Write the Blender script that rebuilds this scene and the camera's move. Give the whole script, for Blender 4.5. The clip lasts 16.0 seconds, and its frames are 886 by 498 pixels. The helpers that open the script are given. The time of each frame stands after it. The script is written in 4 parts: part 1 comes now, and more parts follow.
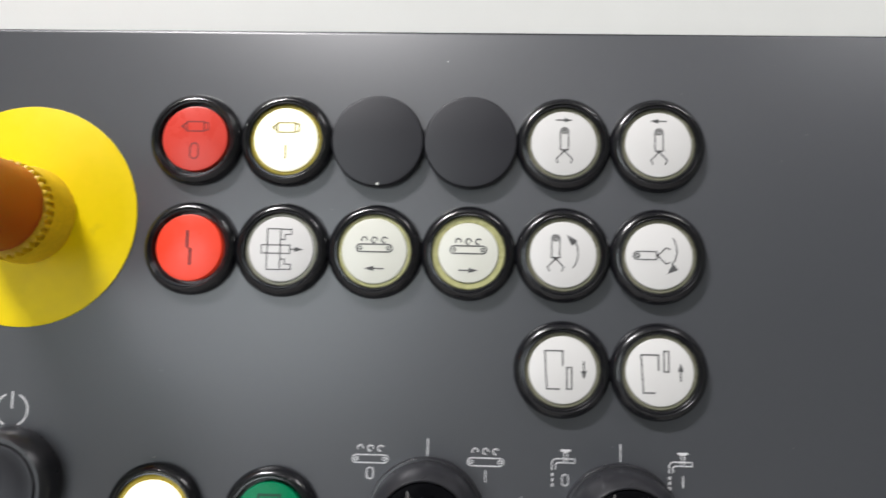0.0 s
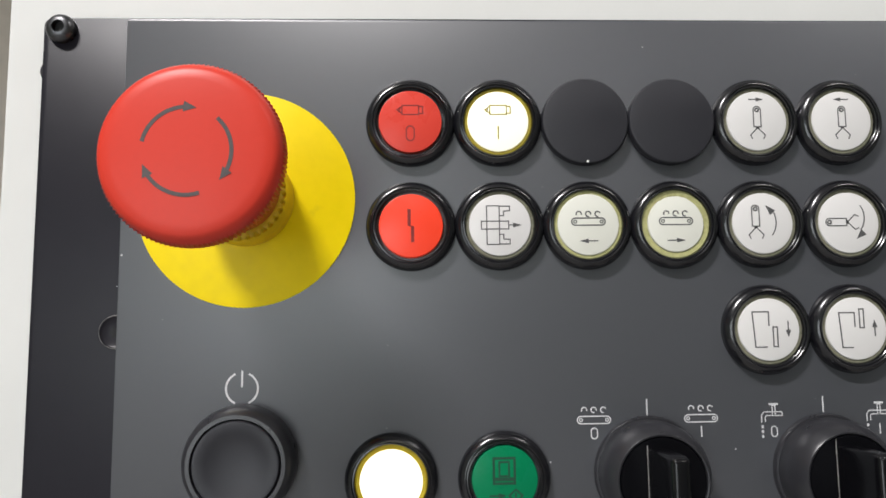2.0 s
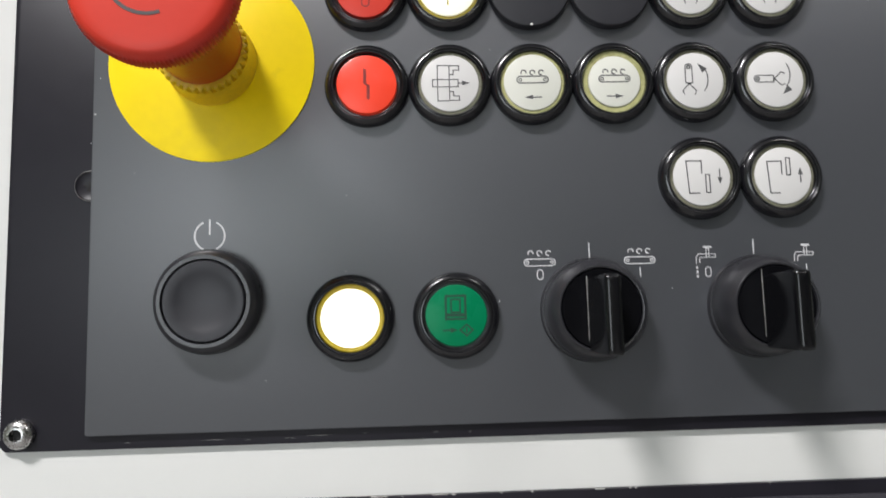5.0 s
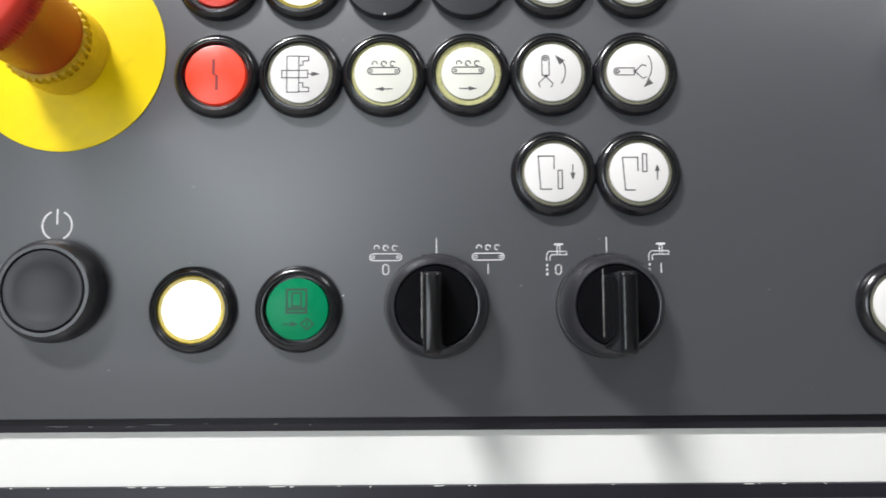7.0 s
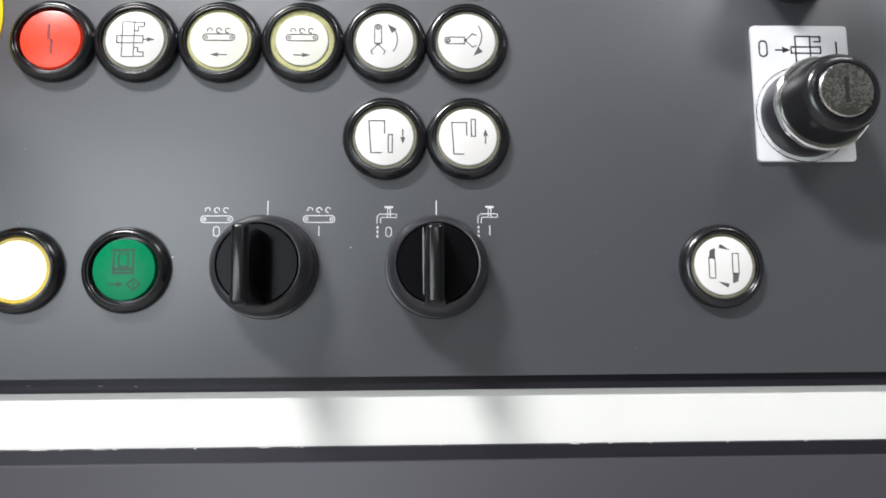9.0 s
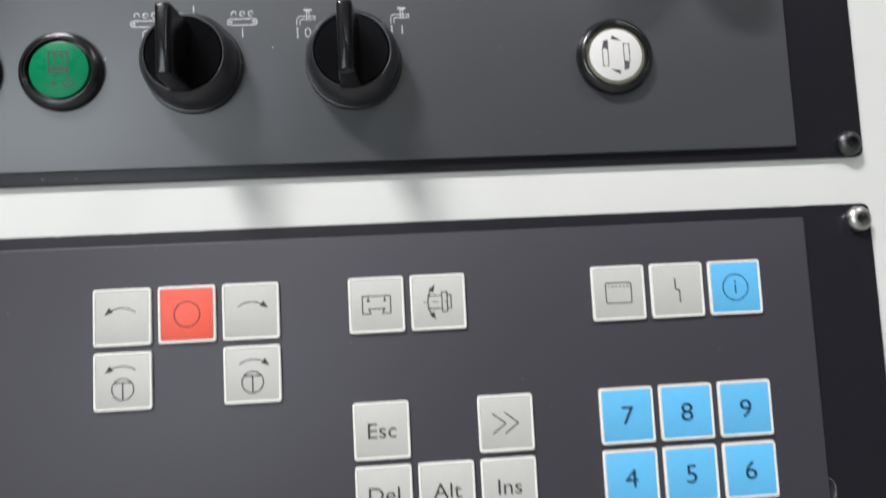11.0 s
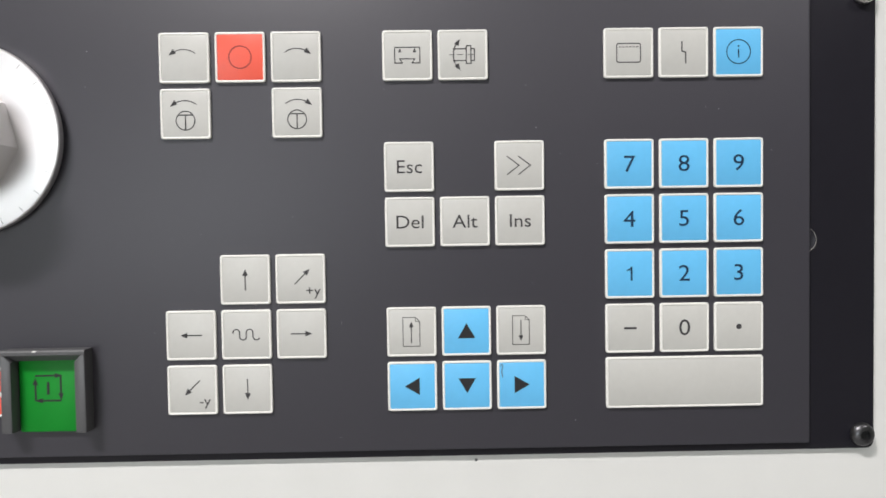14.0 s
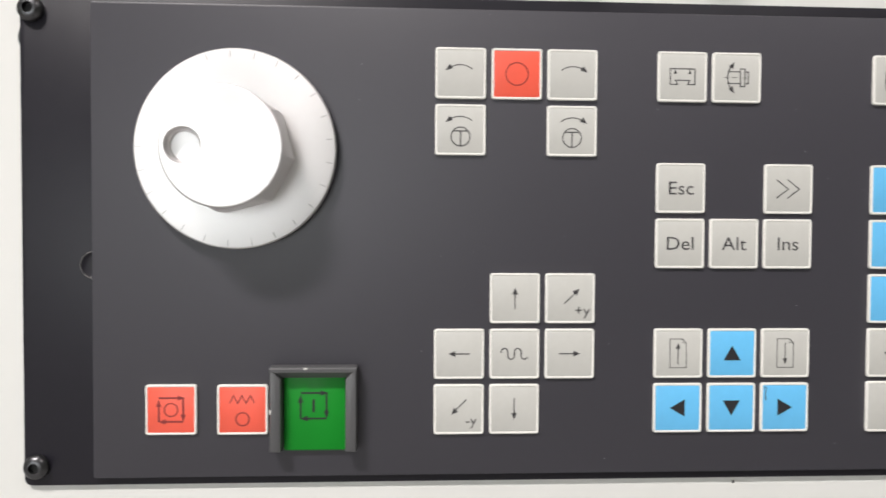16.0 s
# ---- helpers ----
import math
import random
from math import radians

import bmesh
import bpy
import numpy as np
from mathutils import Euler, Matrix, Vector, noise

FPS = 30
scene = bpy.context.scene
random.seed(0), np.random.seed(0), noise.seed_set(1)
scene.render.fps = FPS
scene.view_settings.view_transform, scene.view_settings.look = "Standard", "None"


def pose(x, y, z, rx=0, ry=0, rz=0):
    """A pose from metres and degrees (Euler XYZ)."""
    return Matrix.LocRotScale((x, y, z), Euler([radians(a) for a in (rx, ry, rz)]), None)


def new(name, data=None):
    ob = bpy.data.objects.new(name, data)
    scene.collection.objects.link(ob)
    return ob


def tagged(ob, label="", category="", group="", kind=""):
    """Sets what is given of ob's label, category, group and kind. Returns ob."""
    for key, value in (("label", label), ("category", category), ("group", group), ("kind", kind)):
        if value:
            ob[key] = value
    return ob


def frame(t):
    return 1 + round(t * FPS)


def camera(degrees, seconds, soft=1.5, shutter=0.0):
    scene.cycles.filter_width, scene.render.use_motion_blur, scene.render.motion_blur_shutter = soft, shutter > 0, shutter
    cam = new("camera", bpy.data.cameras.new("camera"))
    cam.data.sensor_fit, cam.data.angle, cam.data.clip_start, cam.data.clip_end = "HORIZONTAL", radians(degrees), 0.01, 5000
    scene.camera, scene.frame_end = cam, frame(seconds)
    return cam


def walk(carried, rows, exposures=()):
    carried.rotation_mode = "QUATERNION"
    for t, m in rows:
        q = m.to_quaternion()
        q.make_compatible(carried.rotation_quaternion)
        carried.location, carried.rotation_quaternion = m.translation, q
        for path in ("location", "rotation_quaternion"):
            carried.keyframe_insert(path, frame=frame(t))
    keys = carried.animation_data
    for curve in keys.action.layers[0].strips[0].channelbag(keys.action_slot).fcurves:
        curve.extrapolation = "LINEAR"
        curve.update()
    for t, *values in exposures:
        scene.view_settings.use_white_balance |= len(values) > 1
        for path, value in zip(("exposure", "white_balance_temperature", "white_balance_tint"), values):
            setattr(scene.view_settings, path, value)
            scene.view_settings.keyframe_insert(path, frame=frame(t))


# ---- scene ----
cam = camera(65.0, 16.0, soft=1.6, shutter=0.5)
Z0 = 1.15      # height of the keypad's first row above the floor
MM = 0.001

PATH = [
    (0.0, 0.0318, -0.1838, 0.1288, 2.02, 5.35, 1.30),
    (0.5, 0.0102, -0.1869, 0.1267, 1.75, 5.05, 0.69),
    (1.0, -0.0125, -0.1901, 0.1254, 0.90, 5.24, 0.17),
    (1.5, -0.0408, -0.1896, 0.1235, -1.69, 5.50, -0.16),
    (2.0, -0.0400, -0.1932, 0.1187, -2.01, 5.88, -0.66),
    (2.5, -0.0366, -0.1924, 0.1191, -2.04, 5.68, -0.48),
    (3.0, -0.0291, -0.1923, 0.1199, -1.53, 5.22, -0.27),
    (3.5, -0.0252, -0.1955, 0.1097, -0.99, 5.03, -0.14),
    (4.0, -0.0287, -0.1986, 0.0940, -1.59, 6.20, -0.53),
    (4.2, -0.0293, -0.1990, 0.0905, -1.53, 5.95, -0.75),
    (6.3, -0.0284, -0.2080, 0.0563, -3.95, 6.06, -2.77),
    (6.5, -0.0098, -0.2068, 0.0628, -2.31, 5.63, -2.18),
    (7.0, 0.0241, -0.2020, 0.0780, -0.08, 4.36, -0.36),
    (7.5, 0.0324, -0.2060, 0.0804, 0.18, 3.28, -0.24),
    (8.0, 0.0442, -0.2061, 0.0750, -0.70, 5.03, -0.48),
    (8.2, 0.0521, -0.2019, 0.0699, -1.29, 6.71, -0.23),
    (10.3, 0.0722, -0.2052, 0.0258, -3.11, 7.02, -1.63),
    (10.5, 0.0717, -0.2049, 0.0155, -2.97, 7.05, -2.55),
    (11.0, 0.0821, -0.2160, -0.0026, -4.04, 5.01, -2.88),
    (11.5, 0.0805, -0.2230, -0.0227, -4.09, 3.82, -2.02),
    (12.0, 0.0826, -0.2221, -0.0342, -2.93, 4.14, -1.77),
    (12.5, 0.0839, -0.2287, -0.0418, -2.67, 2.57, -1.67),
    (13.0, 0.0826, -0.2301, -0.0478, -2.22, 0.91, -1.05),
    (13.5, 0.0864, -0.2382, -0.0549, -1.59, -0.32, -0.64),
    (14.0, 0.0840, -0.2407, -0.0590, -0.78, -1.78, -0.84),
    (14.5, 0.0560, -0.2469, -0.0528, -1.04, -1.34, -1.00),
    (15.0, 0.0321, -0.2437, -0.0583, -1.36, 0.27, -1.09),
    (15.5, 0.0061, -0.2391, -0.0546, -2.27, -0.96, -0.36),
    (16.0, -0.0174, -0.2358, -0.0527, -2.85, -1.60, 0.34),
]
# stops and white balance by which the clip's camera changes its picture on the way
EXPOSURES = [(0.0, -0.20, 6600, 10), (1.0, -0.02, 6600, 10), (1.5, -0.06, 6600, 10), (2.0, -0.26, 6700, 10), (4.2, -0.26, 6600, 10), (6.3, -0.08, 6550, 10), (7.0, 0.16, 6500, 10),
             (7.5, 0.27, 6500, 10), (8.2, 0.30, 6500, 10), (10.3, 0.26, 6500, 10), (10.5, 0.22, 6500, 10), (11.0, -0.02, 6500, 10), (11.5, -0.15, 6550, 10),
             (13.0, -0.14, 6650, 10), (14.0, -0.03, 6700, 11), (15.0, -0.02, 6800, 12), (16.0, 0.0, 6900, 12)]

walk(cam, [(t, pose(x, y, z + Z0, 90 + pitch, 0, yaw) @ pose(0, 0, 0, 0, 0, roll))
           for t, x, y, z, yaw, pitch, roll in PATH], exposures=EXPOSURES)

# ---- light ----
world = bpy.data.worlds.new("workshop_air")
world.use_nodes = True
sky = world.node_tree.nodes.new("ShaderNodeTexSky")
sky.sky_type, sky.sun_disc, sky.sun_elevation, sky.sun_rotation = "NISHITA", False, radians(40), radians(150)
world.node_tree.links.new(sky.outputs[0], world.node_tree.nodes["Background"].inputs[0])
world.node_tree.nodes["Background"].inputs[1].default_value = 0.1
scene.world = world


def tube_lamp(x, y, z, length, width, watts, turn, colour=(0.99, 0.975, 1.0)):
    data = bpy.data.lights.new("area_light", "AREA")
    data.shape, data.size, data.size_y, data.energy, data.color = "RECTANGLE", length, width, watts, colour
    ob = new("area_light", data)
    ob.matrix_world = pose(x, y, z, 0, 0, turn)
    return ob


# unseen lamps: two placed from cast shadows, the third added as weak fill
LAMPS = [(-0.95, -1.30, 3.05, 0.60, 0.20, 98, 0), (1.35, -1.30, 3.05, 0.75, 0.25, 16, 0), (0.2, -3.6, 3.05, 0.75, 0.25, 10, 0)]
for row in LAMPS:
    tube_lamp(*row)
# daylight lamp in an unseen window's opening, added for the plates' left sheen
sheen_lamp = tube_lamp(-1.95, -4.52, 1.15, 2.4, 1.9, 70, 0, (0.86, 0.94, 1.0))
sheen_lamp.matrix_world = pose(-1.95, -4.52, 1.15, 90, 0, 0)


# ---- materials ----
def material(name, colour, rough=0.5, metal=0.0, vary=0.06, scale=900.0, bump=0.0, bump_scale=4000.0, spots=0.0, spot_colour=(0.5, 0.5, 0.48),
             spot_scale=250.0, emit=0.0, coat=0.0, rough_vary=0.08, stretch=(1, 1, 1), random_tone=0.0, specular=0.5, turned=0.0):
    m = bpy.data.materials.new(name)
    m.use_nodes = True
    nt = m.node_tree
    n, link = nt.nodes, nt.links.new
    b = n["Principled BSDF"]
    tc = n.new("ShaderNodeTexCoord")
    mp = n.new("ShaderNodeMapping")
    mp.inputs["Scale"].default_value = stretch
    link(tc.outputs["Object"], mp.inputs["Vector"])
    fine = n.new("ShaderNodeTexNoise")
    fine.inputs["Scale"].default_value, fine.inputs["Detail"].default_value = scale, 5
    link(mp.outputs[0], fine.inputs["Vector"])
    broad = n.new("ShaderNodeTexNoise")
    broad.inputs["Scale"].default_value, broad.inputs["Detail"].default_value = scale / 22, 4
    link(mp.outputs[0], broad.inputs["Vector"])
    add = n.new("ShaderNodeMath")
    add.operation = "ADD"
    link(fine.outputs[0], add.inputs[0])
    link(broad.outputs[0], add.inputs[1])
    tone = n.new("ShaderNodeMapRange")
    tone.inputs[1].default_value, tone.inputs[2].default_value = 0.7, 1.3
    tone.inputs[3].default_value, tone.inputs[4].default_value = 1 - vary, 1 + vary
    link(add.outputs[0], tone.inputs[0])
    last = tone.outputs[0]
    if random_tone:
        info = n.new("ShaderNodeObjectInfo")
        spread = n.new("ShaderNodeMapRange")
        spread.inputs[3].default_value, spread.inputs[4].default_value = 1 - random_tone, 1 + random_tone
        link(info.outputs["Random"], spread.inputs[0])
        times = n.new("ShaderNodeMath")
        times.operation = "MULTIPLY"
        link(last, times.inputs[0])
        link(spread.outputs[0], times.inputs[1])
        last = times.outputs[0]
    mul = n.new("ShaderNodeVectorMath")
    mul.operation = "SCALE"
    mul.inputs[0].default_value = colour
    link(last, mul.inputs["Scale"])
    out = mul.outputs[0]
    if spots:
        dots = n.new("ShaderNodeTexNoise")
        dots.inputs["Scale"].default_value, dots.inputs["Detail"].default_value = spot_scale, 6
        link(tc.outputs["Object"], dots.inputs["Vector"])
        edge = n.new("ShaderNodeMapRange")
        edge.inputs[1].default_value, edge.inputs[2].default_value = 0.68, 0.78
        edge.inputs[4].default_value = spots
        link(dots.outputs[0], edge.inputs[0])
        mix = n.new("ShaderNodeMix")
        mix.data_type = "RGBA"
        link(edge.outputs[0], mix.inputs[0])
        link(out, mix.inputs[6])
        mix.inputs[7].default_value = (*spot_colour, 1)
        out = mix.outputs[2]
    link(out, b.inputs["Base Color"])
    gloss = n.new("ShaderNodeMapRange")
    gloss.inputs[1].default_value, gloss.inputs[2].default_value = 0.7, 1.3
    gloss.inputs[3].default_value, gloss.inputs[4].default_value = max(0.03, rough - rough_vary), min(1, rough + rough_vary)
    link(add.outputs[0], gloss.inputs[0])
    link(gloss.outputs[0], b.inputs["Roughness"])
    b.inputs["Metallic"].default_value = metal
    b.inputs["Coat Weight"].default_value = coat
    b.inputs["Specular IOR Level"].default_value = specular
    if turned:
        tan = n.new("ShaderNodeTangent")
        tan.direction_type, tan.axis = "RADIAL", "Z"
        b.inputs["Anisotropic"].default_value = turned
        link(tan.outputs[0], b.inputs["Tangent"])
    if emit:
        link(out, b.inputs["Emission Color"])
        b.inputs["Emission Strength"].default_value = emit
    if bump:
        grain = n.new("ShaderNodeTexNoise")
        grain.inputs["Scale"].default_value, grain.inputs["Detail"].default_value = bump_scale, 3
        link(mp.outputs[0], grain.inputs["Vector"])
        bp = n.new("ShaderNodeBump")
        bp.inputs["Strength"].default_value, bp.inputs["Distance"].default_value = bump, 0.0002
        link(grain.outputs[0], bp.inputs["Height"])
        link(bp.outputs[0], b.inputs["Normal"])
    return m


PLATE_UPPER = material("charcoal_satin_laminate", (0.060, 0.063, 0.071), 0.37, vary=0.02, scale=420, rough_vary=0.006, specular=1.0)
PLATE_LOWER = material("dull_charcoal_laminate", (0.043, 0.041, 0.050), 0.44, vary=0.02, scale=420, rough_vary=0.006, specular=0.5)
BASE = material("black_anodised_plate", (0.014, 0.013, 0.018), 0.36, vary=0.06, scale=200, rough_vary=0.02, specular=0.28)
HOUSING = material("white_powder_coat", (0.69, 0.69, 0.665), 0.45, vary=0.02, scale=60, bump=0.10, bump_scale=900)
BEZEL = material("glossy_black_plastic", (0.008, 0.008, 0.010), 0.21, rough_vary=0.03, vary=0.2, scale=800, specular=0.7, spots=0.10, spot_scale=600)
MATT_BLACK = material("matt_black_plastic", (0.020, 0.020, 0.025), 0.46, vary=0.08, scale=1500, bump=0.1, bump_scale=7000, spots=0.0)
KNOB = material("black_knob_plastic", (0.004, 0.004, 0.005), 0.20, vary=0.1, scale=400, rough_vary=0.03, specular=0.08)
HANDLE = material("glossy_black_handle", (0.004, 0.004, 0.005), 0.20, vary=0.1, scale=400, rough_vary=0.03, specular=0.45)
KNOB_RING = material("grey_black_ring_plastic", (0.025, 0.025, 0.029), 0.31, vary=0.12, scale=300, rough_vary=0.04, specular=0.6)
CAP_WHITE = material("white_lens_plastic", (0.70, 0.685, 0.67), 0.32, vary=0.008, scale=200, rough_vary=0.02)
CAP_AGED = material("aged_white_lens_plastic", (0.72, 0.72, 0.645), 0.35, vary=0.02, scale=200, rough_vary=0.02)
LENS_RIM = material("dulled_lens_rim", (0.18, 0.175, 0.125), 0.3, vary=0.2, scale=700)
LENS_AGED = material("yellowed_lens_rim", (0.42, 0.41, 0.19), 0.3, vary=0.2, scale=700)
LENS_YELLOW = material("amber_lens_rim", (0.50, 0.37, 0.02), 0.25, vary=0.15, scale=700, emit=0.15)
LENS_AMBER = material("amber_stained_rim", (0.34, 0.27, 0.03), 0.3, vary=0.15, scale=700)
CAP_RED = material("red_lens_plastic", (0.70, 0.060, 0.040), 0.3, vary=0.02, scale=300, specular=0.3)
CAP_RED_LIT = material("lit_red_lens_plastic", (0.80, 0.050, 0.020), 0.35, vary=0.04, scale=500, emit=0.28)
CAP_LIT = material("lit_white_lens", (1.0, 0.98, 0.80), 0.3, vary=0.02, scale=500, emit=1.5)
CAP_GLOW = material("softly_lit_white_lens", (0.98, 0.95, 0.74), 0.3, vary=0.02, scale=300, emit=0.5)
CAP_GREEN = material("green_lens_plastic", (0.0005, 0.185, 0.075), 0.3, vary=0.03, scale=300, specular=0.12)
STOP_RED = material("red_mushroom_plastic", (0.66, 0.045, 0.026), 0.40, specular=0.32, vary=0.02, scale=700, rough_vary=0.02, spots=0.02, spot_scale=500, spot_colour=(0.35, 0.02, 0.02))
STOP_YELLOW = material("yellow_warning_disc", (0.94, 0.71, 0.002), 0.42, vary=0.03, scale=300, spots=0.4, spot_scale=75, spot_colour=(0.50, 0.38, 0.02), specular=0.25)
NECK_BOUNCE = material("red_neck_with_yellow_bounce", (0.50, 0.080, 0.014), 0.4, specular=0.3, vary=0.06, scale=700)
COLLAR_YELLOW = material("dull_yellow_collar", (0.74, 0.50, 0.02), 0.42, vary=0.1, scale=800)
INK = material("black_print_ink", (0.026, 0.025, 0.027), 0.6, vary=0.1, scale=900, specular=0.2)
INK_KEY = material("charcoal_key_print", (0.050, 0.048, 0.050), 0.6, vary=0.12, scale=900, specular=0.2)
INK_BLUE = material("dark_blue_black_print", (0.012, 0.034, 0.075), 0.6, vary=0.1, scale=900, specular=0.2)
INK_GREY = material("worn_black_print_ink", (0.075, 0.075, 0.075), 0.6, vary=0.15, scale=900)
INK_RED = material("dark_print_on_red", (0.22, 0.018, 0.016), 0.5, vary=0.1, scale=900)
INK_YELLOW = material("amber_print_on_lit_lens", (0.30, 0.23, 0.02), 0.5, vary=0.1, scale=900)
INK_GREEN = material("dark_print_on_green", (0.006, 0.055, 0.028), 0.5, vary=0.1, scale=900)
INK_WHITE = material("white_screen_print", (0.62, 0.62, 0.63), 0.6, vary=0.12, scale=900)
KEY_FRAME = material("ivory_key_rim", (0.80, 0.79, 0.745), 0.42, vary=0.03, scale=600, random_tone=0.02)
KEY_GREY = material("light_grey_key", (0.53, 0.525, 0.495), 0.42, vary=0.025, scale=500, bump=0.05, bump_scale=6000, random_tone=0.02)
KEY_BLUE = material("sky_blue_key", (0.125, 0.49, 0.82), 0.42, vary=0.03, scale=500, bump=0.05, bump_scale=6000, random_tone=0.03)
KEY_RED = material("coral_red_key", (0.82, 0.105, 0.062), 0.42, vary=0.03, scale=500, bump=0.05, bump_scale=6000, random_tone=0.02)
KEY_GREEN = material("green_start_key", (0.002, 0.22, 0.020), 0.4, vary=0.05, scale=300, specular=0.15)
GUARD = material("grey_guard_plastic", (0.082, 0.082, 0.085), 0.38, vary=0.08, scale=900, bump=0.08, bump_scale=6000)
ALUMINIUM = material("turned_aluminium", (0.77, 0.755, 0.755), 0.46, metal=0.80, vary=0.012, scale=400, rough_vary=0.03, turned=0.35)
ALU_SIDE = material("milled_aluminium", (0.74, 0.73, 0.72), 0.28, metal=1.0, vary=0.06, scale=900)
CHROME = material("polished_chrome", (0.92, 0.92, 0.92), 0.16, metal=1.0, vary=0.03, scale=900, rough_vary=0.03)
STEEL = material("bright_steel_screw", (0.55, 0.54, 0.53), 0.28, metal=1.0, vary=0.15, scale=1200)
DARK_STEEL = material("blackened_steel_screw", (0.10, 0.10, 0.105), 0.34, metal=0.9, vary=0.2, scale=1200, spots=0.3, spot_scale=700)
LABEL_PLATE = material("white_legend_plate", (0.66, 0.66, 0.68), 0.35, vary=0.03, scale=500, spots=0.1, spot_scale=300)
ENGRAVED = material("engraved_grey_mark", (0.30, 0.29, 0.29), 0.6)
PALE_PLASTER = material("pale_tan_plaster", (0.78, 0.70, 0.61), 0.8, vary=0.05, scale=20)
RECESS_SHADE = material("shaded_arrow_recess", (0.085, 0.072, 0.072), 0.7, vary=0.3, scale=900)
# near-black for flat pieces that paint the shade inside sockets and slots
HOLLOW_SHADE = material("painted_hollow_shade", (0.004, 0.004, 0.004), 0.7)
CONCRETE = material("worn_concrete", (0.34, 0.33, 0.32), 0.7, vary=0.15, scale=40, bump=0.2, bump_scale=300)
PLASTER = material("painted_plaster", (0.24, 0.26, 0.21), 0.8, vary=0.05, scale=20, bump=0.1, bump_scale=400)
CEILING = material("white_ceiling_paint", (0.45, 0.45, 0.44), 0.85, vary=0.04, scale=20)
DUST = material("pale_dust", (0.30, 0.30, 0.31), 0.8)
CHIP_GLINT = material("bright_chip_and_glint", (0.66, 0.65, 0.62), 0.5, vary=0.2, scale=900)
RUB_GLINT = material("pale_rub_and_glint", (0.26, 0.25, 0.24), 0.5, vary=0.35, scale=1500)
LAMP_BODY = material("white_lamp_sheet_metal", (0.75, 0.75, 0.74), 0.4, vary=0.03, scale=60)


# ---- builders: local millimetres, u right, v up, h out of the panel ----
def place(u, v, h=0.0):
    return pose(u * MM, -h * MM, Z0 + v * MM, 90, 0, 0)


def thing(name, m, label, category, group="", kind=""):
    ob = new(name)
    ob.empty_display_size = 0.01
    ob.matrix_world = m
    return tagged(ob, label, category, group, kind)


def part(name, bm, mat, parent, label="", scale=MM, angle=0.6):
    bmesh.ops.scale(bm, vec=(scale, scale, scale), verts=bm.verts)
    bmesh.ops.recalc_face_normals(bm, faces=bm.faces)
    for f in bm.faces:
        f.smooth = True
    for e in bm.edges:
        if len(e.link_faces) == 2 and e.calc_face_angle(0) > angle:
            e.smooth = False
    me = bpy.data.meshes.new(name)
    bm.to_mesh(me)
    bm.free()
    me.materials.append(mat)
    ob = new(name, me)
    ob.parent = parent
    if label:
        ob["label"] = label
    return ob


def lathe(profile, seg=56, at=(0, 0), bm=None, wave=None):
    """Turns (radius, height) rows round the h axis; wave(i) scales the radius of every column."""
    bm = bm or bmesh.new()
    rings = []
    for r, h in profile:
        if r < 1e-6:
            rings.append([bm.verts.new((at[0], at[1], h))])
        else:
            rings.append([bm.verts.new((at[0] + (r + (wave(i, h) if wave else 0)) * math.cos(2 * math.pi * i / seg),
                                        at[1] + (r + (wave(i, h) if wave else 0)) * math.sin(2 * math.pi * i / seg), h)) for i in range(seg)])
    for a, b in zip(rings, rings[1:]):
        for i in range(seg):
            j = (i + 1) % seg
            if len(a) == 1 and len(b) == 1:
                continue
            if len(a) == 1:
                bm.faces.new((a[0], b[i], b[j]))
            elif len(b) == 1:
                bm.faces.new((a[i], a[j], b[0]))
            else:
                bm.faces.new((a[i], a[j], b[j], b[i]))
    return bm


def outline(w, d, r, n=4, at=(0, 0)):
    pts = []
    for cx, cy, a0 in ((w / 2 - r, d / 2 - r, 0), (-w / 2 + r, d / 2 - r, 90), (-w / 2 + r, -d / 2 + r, 180), (w / 2 - r, -d / 2 + r, 270)):
        for k in range(n + 1):
            a = radians(a0 + 90 * k / n)
            pts.append((at[0] + cx + r * math.cos(a), at[1] + cy + r * math.sin(a)))
    return pts


